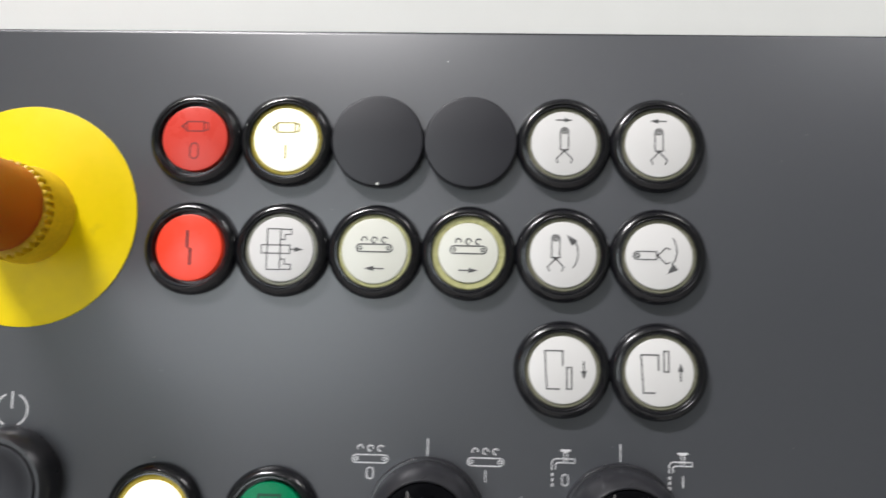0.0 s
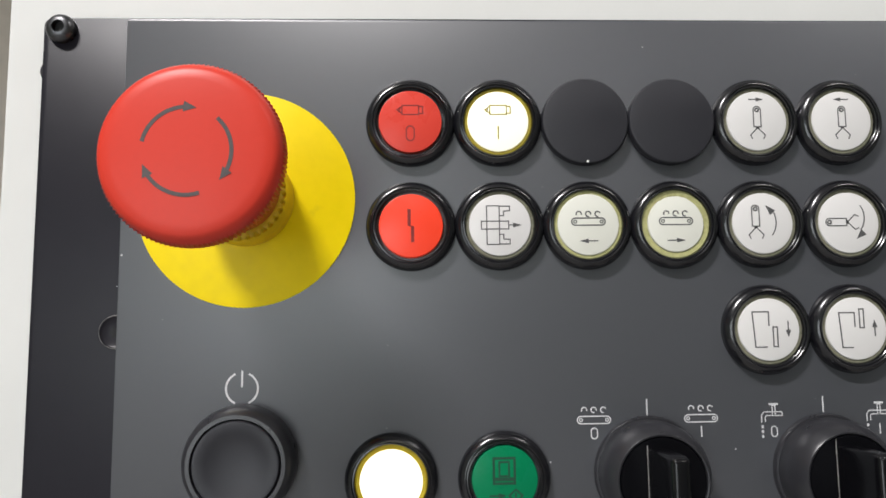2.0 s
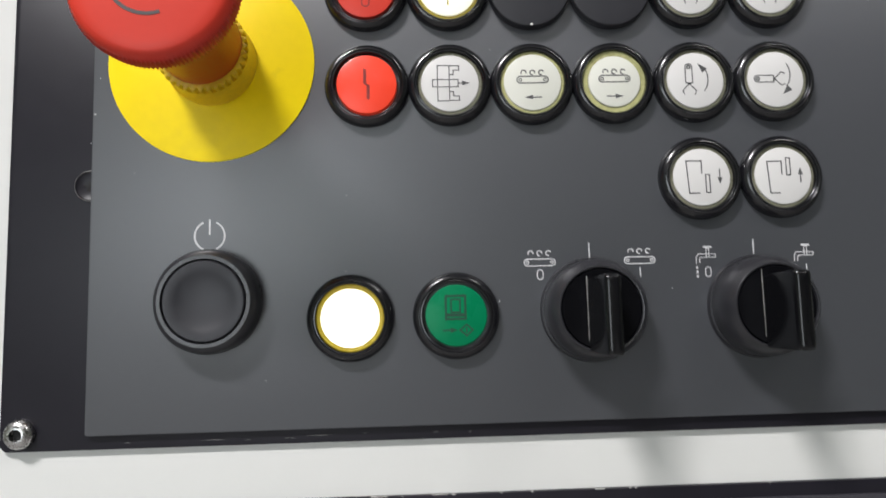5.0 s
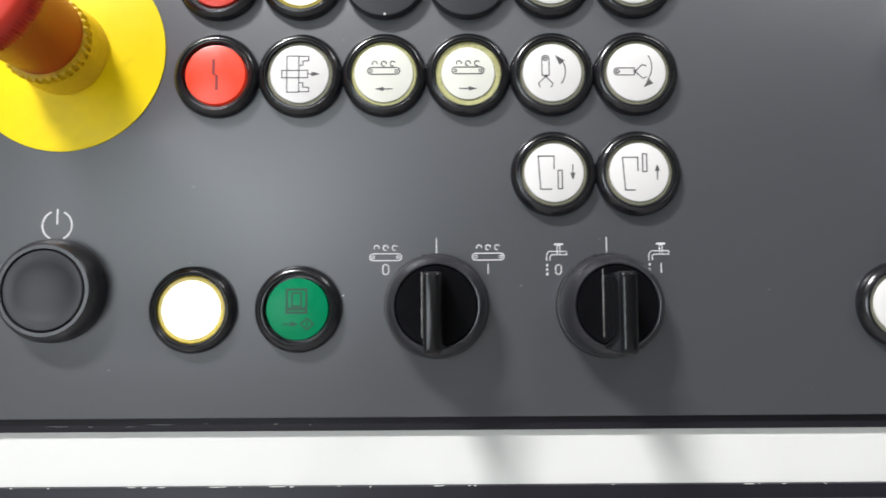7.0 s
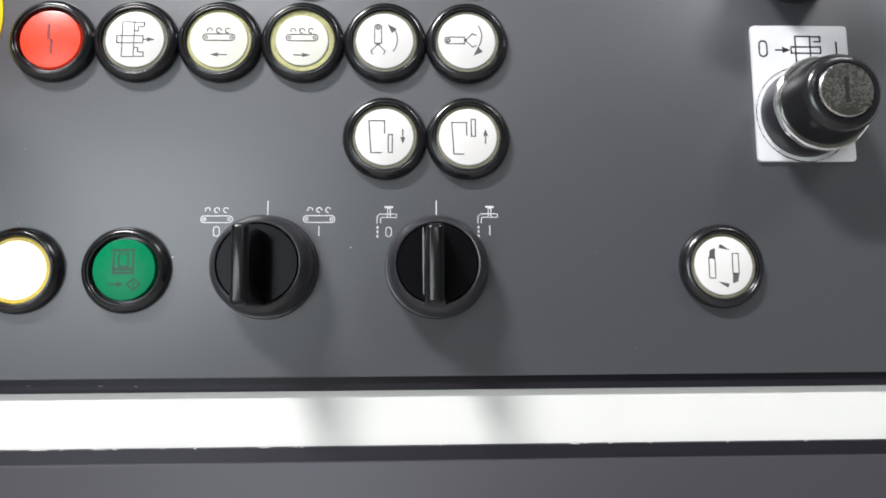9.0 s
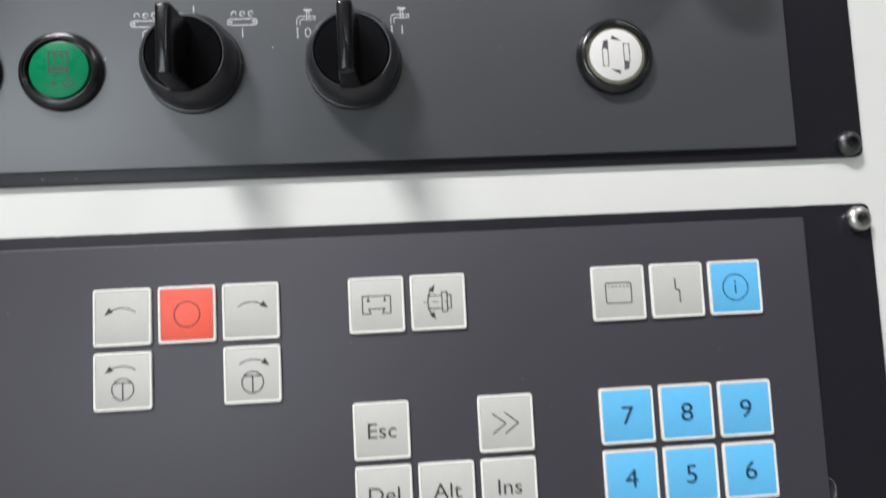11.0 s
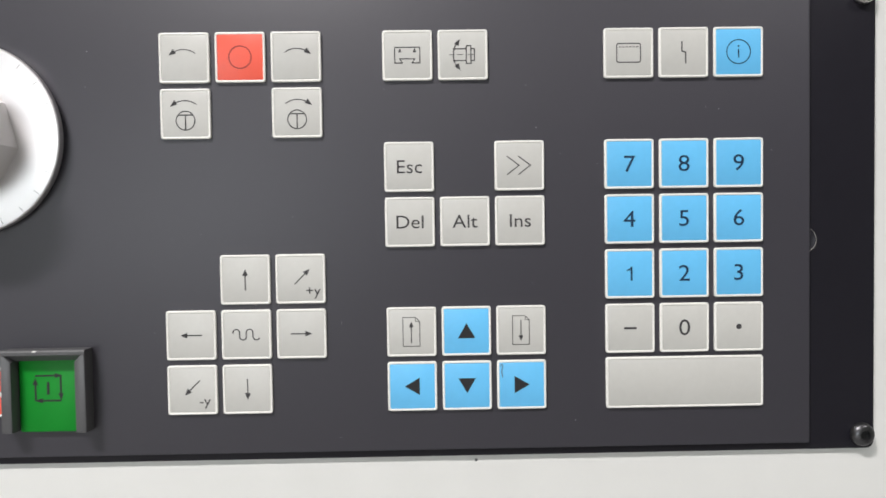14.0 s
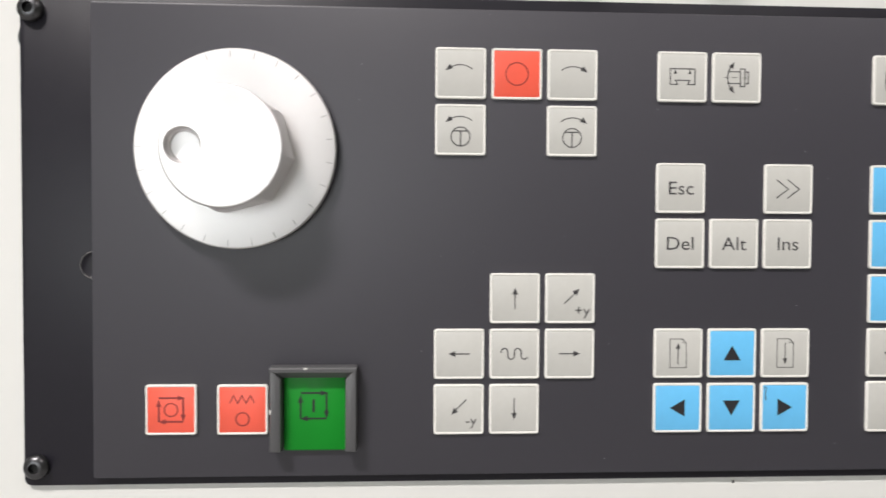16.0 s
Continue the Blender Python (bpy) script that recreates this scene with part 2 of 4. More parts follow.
def prism(pts, h0, h1, bevel=0.0, bm=None, hole=None):
    """A solid with the given outline, its upper edge rounded by bevel; hole: an inner outline with as many points."""
    bm = bm or bmesh.new()
    cx, cy = sum(p[0] for p in pts) / len(pts), sum(p[1] for p in pts) / len(pts)

    def inset(ps, d):
        out = []
        n = len(ps)
        for i in range(n):
            a, b, c = Vector(ps[i - 1]), Vector(ps[i]), Vector(ps[(i + 1) % n])
            e1, e2 = (b - a).normalized(), (c - b).normalized()
            n1, n2 = Vector((-e1.y, e1.x)), Vector((-e2.y, e2.x))
            m = (n1 + n2)
            m = m / max(0.3, m.dot(n1)) if m.length > 1e-6 else n1
            out.append(tuple(b + m * d))
        return out

    levels = [(0, h0)] + ([(0, h1 - bevel), (bevel * 0.3, h1 - bevel * 0.3), (bevel, h1)] if bevel else [(0, h1)])
    rings = [[bm.verts.new((*p, h)) for p in (inset(pts, d) if d else pts)] for d, h in levels]
    n = len(pts)
    for a, b in zip(rings, rings[1:]):
        for i in range(n):
            bm.faces.new((a[i], a[(i + 1) % n], b[(i + 1) % n], b[i]))
    if hole is None:
        bm.faces.new(rings[-1])
        bm.faces.new(rings[0][::-1])
    else:
        inner = [[bm.verts.new((*p, h)) for p in (inset(hole, -d) if d else hole)] for d, h in levels]
        for a, b in zip(inner, inner[1:]):
            for i in range(n):
                bm.faces.new((b[i], b[(i + 1) % n], a[(i + 1) % n], a[i]))
        for i in range(n):
            j = (i + 1) % n
            bm.faces.new((rings[-1][i], rings[-1][j], inner[-1][j], inner[-1][i]))
            bm.faces.new((rings[0][j], rings[0][i], inner[0][i], inner[0][j]))
    return bm


def box(bm, x0, x1, y0, y1, z0, z1):
    return prism([(x0, y0), (x1, y0), (x1, y1), (x0, y1)], z0, z1, bm=bm)


INK_T = 0.05


def stroke(bm, pts, w, h, closed=False):
    """A printed line of width w through the points."""
    pts = [Vector(p) for p in pts]
    n = len(pts)
    left, right = [], []
    for i in range(n):
        if closed:
            a, c = pts[i - 1], pts[(i + 1) % n]
        else:
            a, c = pts[max(0, i - 1)], pts[min(n - 1, i + 1)]
        b = pts[i]
        e1 = (b - a).normalized() if (b - a).length > 1e-9 else (c - b).normalized()
        e2 = (c - b).normalized() if (c - b).length > 1e-9 else e1
        n1, n2 = Vector((-e1.y, e1.x)), Vector((-e2.y, e2.x))
        m = n1 + n2
        m = m / max(0.5, m.dot(n1)) if m.length > 1e-6 else n1
        left.append(b + m * w / 2)
        right.append(b - m * w / 2)
    lo = [[bm.verts.new((*p, h - 0.02)) for p in s] for s in (left, right)]
    hi = [[bm.verts.new((*p, h + INK_T)) for p in s] for s in (left, right)]
    for i in range(n if closed else n - 1):
        j = (i + 1) % n
        bm.faces.new((hi[0][i], hi[1][i], hi[1][j], hi[0][j]))
        bm.faces.new((lo[0][i], hi[0][i], hi[0][j], lo[0][j]))
        bm.faces.new((hi[1][i], lo[1][i], lo[1][j], hi[1][j]))
    if not closed:
        bm.faces.new((lo[0][0], lo[1][0], hi[1][0], hi[0][0]))
        bm.faces.new((lo[0][-1], hi[0][-1], hi[1][-1], lo[1][-1]))
    return bm


def fill(bm, pts, h):
    return prism(pts, h - 0.02, h + INK_T, bm=bm)


def arc(cx, cy, r, a0, a1, n=18, ry=None):
    ry = r if ry is None else ry
    return [(cx + r * math.cos(radians(a0 + (a1 - a0) * k / n)), cy + ry * math.sin(radians(a0 + (a1 - a0) * k / n))) for k in range(n + 1)]


def ring(bm, cx, cy, r, w, h, ry=None, n=24):
    return stroke(bm, arc(cx, cy, r, 0, 360, n, ry)[:-1], w, h, True)


def rect(bm, x0, y0, x1, y1, w, h):
    return stroke(bm, [(x0, y0), (x1, y0), (x1, y1), (x0, y1)], w, h, True)


def head(bm, tip, angle, length, width, h):
    a = radians(angle)
    d, s = Vector((math.cos(a), math.sin(a))), Vector((-math.sin(a), math.cos(a)))
    t = Vector(tip)
    return fill(bm, [tuple(t), tuple(t - d * length + s * width / 2), tuple(t - d * length - s * width / 2)], h + 0.012)


def arrow(bm, a, b, w, h, length=2.2, width=1.5):
    ang = math.degrees(math.atan2(b[1] - a[1], b[0] - a[0]))
    d = (Vector(b) - Vector(a)).normalized()
    stroke(bm, [a, tuple(Vector(b) - d * length * 0.9)], w, h)
    return head(bm, b, ang, length, width, h)


def zero(bm, cx, cy, wide, tall, w, h):
    r = wide / 2
    pts = arc(cx, cy + tall / 2 - r, r, 0, 180, 8) + arc(cx, cy - tall / 2 + r, r, 180, 360, 8)
    return stroke(bm, pts, w, h, True)


def lettering(bm, words, size, cx, cy, h):
    """Words in the built-in font, as thin solid letters centred on (cx, cy)."""
    cu = bpy.data.curves.new("lettering", "FONT")
    cu.body, cu.size, cu.align_x, cu.resolution_u, cu.extrude = words, size, "CENTER", 3, (INK_T + 0.02) / 2
    ob = new("lettering", cu)
    me = bpy.data.meshes.new_from_object(ob.evaluated_get(bpy.context.evaluated_depsgraph_get()))
    bpy.data.objects.remove(ob)
    ys = [v.co.y for v in me.vertices]
    tmp = bmesh.new()
    tmp.from_mesh(me)
    bpy.data.meshes.remove(me)
    bmesh.ops.scale(tmp, vec=(1.1, 1.0, 1.0), verts=tmp.verts)
    bmesh.ops.translate(tmp, vec=(cx, cy - (max(ys) + min(ys)) / 2, h + (INK_T - 0.02) / 2), verts=tmp.verts)
    hold = bpy.data.meshes.new("hold")
    tmp.to_mesh(hold)
    tmp.free()
    bm.from_mesh(hold)
    bpy.data.meshes.remove(hold)
    return bm


# ---- the room ----
# only wall_north is seen; the other sides are added, toned to shape reflections
def room_box(name, x0, x1, y0, y1, z0, z1, mat):
    bm = bmesh.new()
    box(bm, x0, x1, y0, y1, z0, z1)
    ob = part(name, bm, mat, None, scale=1.0)
    return tagged(ob, kind="structure")


tagged(room_box("floor", -3.5, 3.5, -4.5, 2.6, -0.1, 0.0, CONCRETE), "unseen pale grey concrete floor, lightened for the lower sheen on the panels", "floor")
tagged(room_box("ceiling", -3.5, 3.5, -4.5, 2.6, 3.2, 3.3, CEILING), "unseen white ceiling, darkened to weaken its reflection", "ceiling")
tagged(room_box("wall_north", -3.5, 3.5, 2.6, 2.75, 0, 3.2, PALE_PLASTER), "tan painted plaster wall behind the machine", "wall")
bm = bmesh.new()
for x0, x1, z0, z1 in ((-3.5, -3.2, 0, 3.2), (-0.7, 3.5, 0, 3.2), (-3.2, -0.7, 0, 0.15), (-3.2, -0.7, 2.15, 3.2)):
    box(bm, x0, x1, -4.65, -4.5, z0, z1)
tagged(part("wall_south", bm, PLASTER, None, scale=1.0), "unseen grey-green wall with a window opening, toned for the reflections", "wall", kind="structure")
# unseen window round the sheen lamp, inferred from the panels' left sheen
window = thing("window_1", pose(-1.95, -4.6, 1.15, 90, 0, 0), "unseen white framed window, added for the left sheen on the panels", "window", kind="structure")
part("window_frame", prism(outline(2.5, 2.0, 0.001, 1), -0.03, 0.03, hole=outline(2.38, 1.88, 0.001, 1)), HOUSING, window, scale=1.0)
for x in (-0.4, 0.4):
    bm = bmesh.new()
    box(bm, x - 0.025, x + 0.025, -0.94, 0.94, -0.02, 0.02)
    part("mullion", bm, HOUSING, window, scale=1.0)
tagged(room_box("wall_west", -3.65, -3.5, -4.5, 2.6, 0, 3.2, PLASTER), "unseen grey-green wall, toned for the reflections", "wall")
tagged(room_box("wall_east", 3.5, 3.65, -4.5, 2.6, 0, 3.2, PLASTER), "unseen grey-green wall, toned for the reflections", "wall")

for lx, ly, lz, ll, lw, _, lt in LAMPS:
    lamp = thing("ceiling_light", pose(lx, ly, 3.2, 0, 0, lt), "white sheet-metal fixture added round an unseen ceiling lamp", "ceiling light", "ceiling lights")
    bm = bmesh.new()
    prism(outline(ll + 0.06, lw + 0.06, 0.02), -0.135, 0.0, bm=bm, hole=outline(ll + 0.02, lw + 0.02, 0.01))
    part("frame", bm, LAMP_BODY, lamp, scale=1.0)
    bm = bmesh.new()
    prism(outline(ll + 0.02, lw + 0.02, 0.01), -0.04, -0.002, bm=bm)
    part("reflector", bm, LAMP_BODY, lamp, scale=1.0)

# the machine's housing: a hollow-fronted sheet metal cabinet
cabinet = thing("machine_cabinet", pose(0, 0, 0), "white powder-coated sheet-metal machine cabinet on the floor", "machine cabinet")
bm = bmesh.new()
bmesh.ops.create_cube(bm, size=1)
bmesh.ops.scale(bm, vec=(0.8025, 0.70, 1.86), verts=bm.verts)
bmesh.ops.translate(bm, vec=(0.24325, 0.3530, 0.07 + 0.93), verts=bm.verts)
bmesh.ops.bevel(bm, geom=list(bm.edges), offset=0.0022, segments=3, affect="EDGES")
part("body", bm, HOUSING, cabinet, scale=1.0)
bm = bmesh.new()
box(bm, -0.13, 0.62, 0.03, 0.68, 0.0, 0.0705)
part("plinth", bm, BASE, cabinet, scale=1.0)


part("speck", lathe([(0.55, 0), (0.4, 0.12), (0, 0.14)], 9), INK_GREY, cabinet, "tiny dark speck in the paint").matrix_local = pose(0.098, 0.003, Z0 - 0.1415, 90, 0, 0)


# ---- the two panels ----
def screw(parent, u, v, h, mat, label, r=4.2):
    s = part("screw", lathe([(r * 0.97, h), (r, h + 0.5), (r * 0.96, h + 1.4), (r * 0.8, h + 2.3), (r * 0.55, h + 2.75), (r * 0.42, h + 2.8)]
                            + [(r * 0.40, h + 1.2), (0, h + 1.1)], 40, (u, v)), mat, parent, label)
    hexagon = [(u + 1.72 * math.cos(radians(60 * k + 12)), v + 1.72 * math.sin(radians(60 * k + 12))) for k in range(6)]
    part("socket", prism(hexagon, h + 1.0, h + 1.32), HOLLOW_SHADE, s, "black hexagon painting the shade in the socket")
    return s


def countersunk(parent, u, v, h):
    s = part("screw", lathe([(4.7, h - 0.3), (4.7, h + 0.35), (4.2, h + 0.5), (3.7, h + 0.15), (0, h + 0.1)], 36, (u, v)), BASE, parent, "black countersunk screw half under the plate")
    # pale ring paints the highlight on the screw's rim
    part("rim_highlight", lathe([(4.35, h + 0.36), (4.5, h + 0.52), (4.62, h + 0.36)], 36, (u, v)), RUB_GLINT, s, "thin rim with its highlight painted pale")
    bm = bmesh.new()
    for k in range(3):
        a = radians(60 * k)
        d, e = Vector((math.cos(a), math.sin(a))) * 1.7, Vector((-math.sin(a), math.cos(a))) * 0.35
        c = Vector((u, v))
        fill(bm, [tuple(c + d + e), tuple(c - d + e), tuple(c - d - e), tuple(c + d - e)], h + 0.14 + 0.03 * k)
    part("socket", bm, HOLLOW_SHADE, s)


def panel(name, label, face, u0, u1, v0, v1, p0, p1, q0, q1, screws, mids, washer):
    """Black base plate (u, v ranges) and the charcoal face plate on it (p, q ranges)."""
    th = thing(name, place(0, 0), label, "control panel", "control panels")
    base = prism(outline(u1 - u0, v1 - v0, 2.5, 5, ((u0 + u1) / 2, (v0 + v1) / 2)), -3.1, -1.5, 0.3)
    part("base_plate", base, BASE, th, "black base plate")
    part("face_plate", prism(outline(p1 - p0, q1 - q0, 0.8, 3, ((p0 + p1) / 2, (q0 + q1) / 2)), -1.6, 0.0, 0.25), face, th, "charcoal grey satin face plate")
    for u, v, mat, text in screws:
        screw(th, u, v, -1.5, mat, text)
    for u, v in mids:
        countersunk(th, u, v, -1.5)
    part("washer", lathe([(washer, -3.0), (washer, -2.4), (washer - 0.6, -2.0), (0, -2.0)], 40, (u0 - 1.0 + washer, v1 - 15.5)), DARK_STEEL, th, "dark washer edge behind the base plate")
    return th


upper = panel("upper_control_panel", "charcoal push-button panel on a black base, screwed to the white cabinet", PLATE_UPPER,
              -146.4, 239.0, 41.2, 206.2, -122.4, 215.3, 45.2, 205.2,
              [(-141.2, 202.6, DARK_STEEL, "blackened button-head screw"), (233.7, 45.6, DARK_STEEL, "blackened button-head screw"),
               (-140.6, 46.2, STEEL, "bright button-head screw"), (232.4, 200.3, DARK_STEEL, "blackened button-head screw")], [(-123.0, 116.6)], 3.4)
lower = panel("lower_control_panel", "charcoal keypad panel on a black base, screwed to the white cabinet", PLATE_LOWER,
              -145.5, 239.0, -139.4, 25.6, -122.2, 215.3, -136.6, 21.6,
              [(-141.6, 18.9, DARK_STEEL, "blackened button-head screw"), (234.4, 20.4, STEEL, "bright button-head screw"),
               (-141.2, -132.8, DARK_STEEL, "blackened button-head screw"), (234.5, -134.2, DARK_STEEL, "blackened button-head screw")], [(-121.9, -65.2), (213.6, -65.2)], 6.0)

# bright chips and painted glints along the edges that face the gap between the panels
rng = random.Random(4)
bm = bmesh.new()
for k in range(30):
    u = rng.uniform(-120, 225)
    w = rng.choice((0.35, 0.5, 0.6, 1.0, 2.0)) * rng.uniform(0.6, 1.3)
    d = rng.uniform(0.06, 0.22)
    vv = 25.6 - d * 0.3
    prism([(u - w, vv - d * 0.4), (u - w * 0.3, vv - d), (u + w * 0.7, vv - d * 0.7), (u + w, vv + 0.05), (u - w * 0.8, vv + 0.08)], -1.85, -1.45, bm=bm)
tagged(part("edge_chips_glints", bm, CHIP_GLINT, lower, "bright chips and painted glints on the upper edge of the base plate"), kind="stuff")


# ---- white printing on the upper panel ----
def print_conveyor(bm, x, y, h, w=0.3, wide=9.2, tall=2.0, lift=2.7):
    r = tall / 2
    stroke(bm, arc(x + wide / 2 - r, y, r, -90, 90, 8) + arc(x - wide / 2 + r, y, r, 90, 270, 8), w, h, True)
    ring(bm, x - wide / 2 + r, y, r * 0.42, w * 0.8, h, n=10)
    ring(bm, x + wide / 2 - r, y, r * 0.42, w * 0.8, h, n=10)
    for k in (-1, 0, 1):
        stroke(bm, arc(x + k * 2.65, y + lift, 0.74, 25 - 40 * (k < 1), 285 - 75 * (k < 0), 10), w, h)


def print_tap(bm, x, y, h, w=0.27):
    stroke(bm, [(x - 2.9, y - 2.4), (x - 2.9, y - 0.4), (x - 2.2, y + 0.5), (x + 2.9, y + 0.5)], w, h)
    stroke(bm, [(x - 1.9, y - 2.2), (x - 1.9, y - 0.9), (x - 1.5, y - 0.5), (x + 2.9, y - 0.5), (x + 2.9, y + 0.5)], w, h)
    rect(bm, x + 0.2, y - 0.5, x + 1.0, y + 2.2, w, h)
    stroke(bm, [(x - 0.7, y + 2.6), (x + 1.9, y + 2.6)], w * 2.1, h)
    for k in range(3):
        fill(bm, [(x - 2.75 + dx, y - 3.5 - 1.3 * k + dy) for dx, dy in ((-.28, -.4), (.28, -.4), (.28, .4), (-.28, .4))], h)


def printed(name, draw, label, mat=None):
    bm = bmesh.new()
    draw(bm)
    part(name, bm, mat or INK_WHITE, upper, label)


def draw_power(bm):
    stroke(bm, arc(-88.2, 101.0, 4.3, 115, 245, 14), 0.52, 0)
    stroke(bm, arc(-88.2, 101.0, 4.3, 65, -65, 14), 0.52, 0)
    stroke(bm, [(-88.2, 105.8), (-88.2, 101.3)], 0.5, 0)


printed("power_symbol", draw_power, "white printed power symbol")
for ux, mark in ((7.7, "0"), (37.5, "1")):
    def draw(bm, ux=ux, mark=mark):
        print_conveyor(bm, ux, 91.1, 0)
        if mark == "0":
            zero(bm, ux, 87.5, 1.7, 2.9, 0.3, 0)
        else:
            stroke(bm, [(ux, 89.0), (ux, 86.1)], 0.32, 0)
    printed("conveyor_symbol", draw, "white printed chip conveyor symbol")
for ux, mark in ((57.4, "0"), (87.2, "1")):
    def draw(bm, ux=ux, mark=mark):
        print_tap(bm, ux, 92.0, 0)
        if mark == "0":
            zero(bm, ux + 0.5, 87.2, 1.6, 2.8, 0.3, 0)
        else:
            stroke(bm, [(ux + 0.6, 89.0), (ux + 0.6, 86.1)], 0.32, 0)
    printed("tap_symbol", draw, "white printed coolant tap symbol")
for ux in (22.5, 72.0):
    printed("tick_mark", lambda bm, ux=ux: stroke(bm, [(ux, 96.6), (ux, 92.2)], 0.36, 0), "white printed tick mark")


# ---- round push buttons ----
H_CAP = 2.6


def push_button(u, v, label, cap, symbol, ink, rim=None, rim_r=9.55, cap_r=8.65, tilt=0):
    th = thing("push_button", place(u, v), label, "push button", "round push buttons")
    part("bezel", lathe([(12.5, 0.0), (12.55, 1.0), (12.45, 1.5), (12.2, 2.05), (11.85, 2.55), (11.4, 2.95), (11.0, 3.2), (10.7, 3.28), (10.5, 3.1), (10.42, 2.8), (10.3, 2.95), (10.0, 3.0), (9.78, 2.8), (9.7, 0.0)], 64), BEZEL, th, "glossy black bezel", angle=0.42)
    if rim:
        part("lens_rim", lathe([(9.72, 0.2), (9.7, 1.9), (9.4, 2.15), (rim_r - 1.4, 2.1), (rim_r - 1.5, 0.2)], 56), rim, th, "aged lens rim")
    c = part("cap", lathe([(cap_r, 0.3), (cap_r, H_CAP - 0.35), (cap_r - 0.12, H_CAP - 0.1), (cap_r - 0.4, H_CAP), (0, H_CAP)], 64), cap, th)
    if symbol:
        bm = bmesh.new()
        symbol(bm, H_CAP)
        part("symbol", bm, ink, c)
    return th


def sym_motor(mark):
    def draw(bm, h):
        w = 0.32
        rect(bm, -2.3, 2.0, 2.4, 4.6, w, h)
        stroke(bm, [(-2.3, 4.3), (-3.7, 3.3), (-2.3, 2.3)], w, h)
        stroke(bm, [(-3.0, 4.0), (-3.0, 2.6)], w, h)
        rect(bm, 2.4, 2.3, 3.5, 4.3, w, h)
        if mark == "0":
            zero(bm, 0, -3.4, 2.2, 4.2, 0.36, h)
        else:
            stroke(bm, [(0, -1.4), (0, -5.2)], 0.4, h)
    return draw


def sym_bolt(bm, h):
    stroke(bm, [(-0.5, 4.6), (-0.5, 0.2)], 0.85, h)
    stroke(bm, [(-0.75, 0.2), (0.75, -0.4)], 0.35, h)
    stroke(bm, [(0.45, -0.2), (0.45, -4.6)], 0.85, h)


def sym_chuck(bm, h):
    w = 0.3
    rect(bm, -3.7, -5.4, -0.2, 5.4, w, h)
    rect(bm, -5.2, -1.1, 2.4, 1.1, w, h)
    for s in (1, -1):
        stroke(bm, [(-0.2, 5.3 * s), (2.7, 5.3 * s), (2.7, 4.0 * s), (1.0, 3.9 * s), (1.0, 2.6 * s), (-0.2, 2.6 * s)], w, h)
    arrow(bm, (2.4, 0), (6.0, 0), w, h, 2.4, 1.4)


def sym_conveyor(direction):
    def draw(bm, h):
        print_conveyor(bm, 0, 0.8, h, 0.36, 9.4, 2.0, 2.15)
        a, b = (2.6, -2.6) if direction < 0 else (-2.6, 2.6)
        arrow(bm, (a, -4.6), (b, -4.6), 0.34, h, 2.5, 1.3)
    return draw


def gripper(bm, x, y, h, turn=0.0):
    """An arm with a pivot and a two-fingered gripper, pointing down when turn is 0."""
    w = 0.32
    m = Matrix.Rotation(radians(turn), 2)

    def t(p):
        q = m @ Vector(p)
        return (q.x + x, q.y + y)

    stroke(bm, [t(p) for p in arc(0, 3.6, 1.05, 0, 180, 8) + [(-1.05, -1.3), (1.05, -1.3)]], w, h, True)
    stroke(bm, [t(p) for p in arc(0, 3.6, 0.5, 0, 360, 10)[:-1]], 0.45, h, True)
    fill(bm, [t(p) for p in ((-0.5, -1.9), (0.5, -1.9), (0.5, -1.2), (-0.5, -1.2))], h)
    for s in (1, -1):
        stroke(bm, [t(p) for p in ((0, -1.6), (2.1 * s, -3.7), (1.6 * s, -4.9))], w, h)


def sym_grip(direction):
    def draw(bm, h):
        gripper(bm, 0.1, -0.4, h)
        a, b = (-2.2, 2.2) if direction > 0 else (2.2, -2.2)
        arrow(bm, (a, 6.3), (b, 6.3), 0.32, h, 2.2, 1.2)
    return draw


def sym_grip_up(bm, h):
    gripper(bm, -2.0, 0.5, h)
    stroke(bm, arc(-2.4, 0.4, 6.2, -38, 28, 12), 0.32, h)
    head(bm, (0.9, 5.2), 132, 3.0, 2.0, h)


def sym_grip_down(bm, h):
    gripper(bm, -2.0, 0.2, h, 90)
    stroke(bm, arc(-1.5, 1.6, 6.0, 34, -38, 12), 0.32, h)
    head(bm, (1.9, -4.6), 222, 3.0, 2.1, h)


def sym_door(direction):
    def draw(bm, h):
        w = 0.36
        if direction < 0:
            stroke(bm, [(-0.7, -4.8), (-4.0, -4.8), (-4.6, 4.9), (0.0, 4.9), (0.0, 1.0)], w, h)
            rect(bm, 1.1, -4.7, 2.3, 0.7, w, h)
            arrow(bm, (5.4, 2.4), (5.4, -2.2), 0.36, h, 2.1, 1.5)
        else:
            stroke(bm, [(-1.2, -5.2), (-4.2, -5.2), (-4.8, 4.4), (-0.4, 4.4), (-0.4, 0.4)], w, h)
            rect(bm, 1.0, 0.2, 2.2, 5.4, w, h)
            arrow(bm, (5.2, -2.2), (5.2, 2.4), 0.36, h, 2.1, 1.5)
    return draw


def sym_turret(bm, h):
    w = 0.3
    rect(bm, -4.4, -3.6, -2.6, 2.4, w, h)
    rect(bm, 2.6, -2.4, 4.4, 3.6, w, h)
    fill(bm, [(-4.4, 2.2), (-4.0, 4.6), (-2.4, 5.2), (-2.6, 2.0)], h)
    fill(bm, [(4.4, -2.2), (4.0, -4.6), (2.4, -5.2), (2.6, -2.0)], h)
    head(bm, (2.0, 4.6), -22, 3.4, 1.3, h)
    head(bm, (-2.0, -4.6), 158, 3.4, 1.3, h)


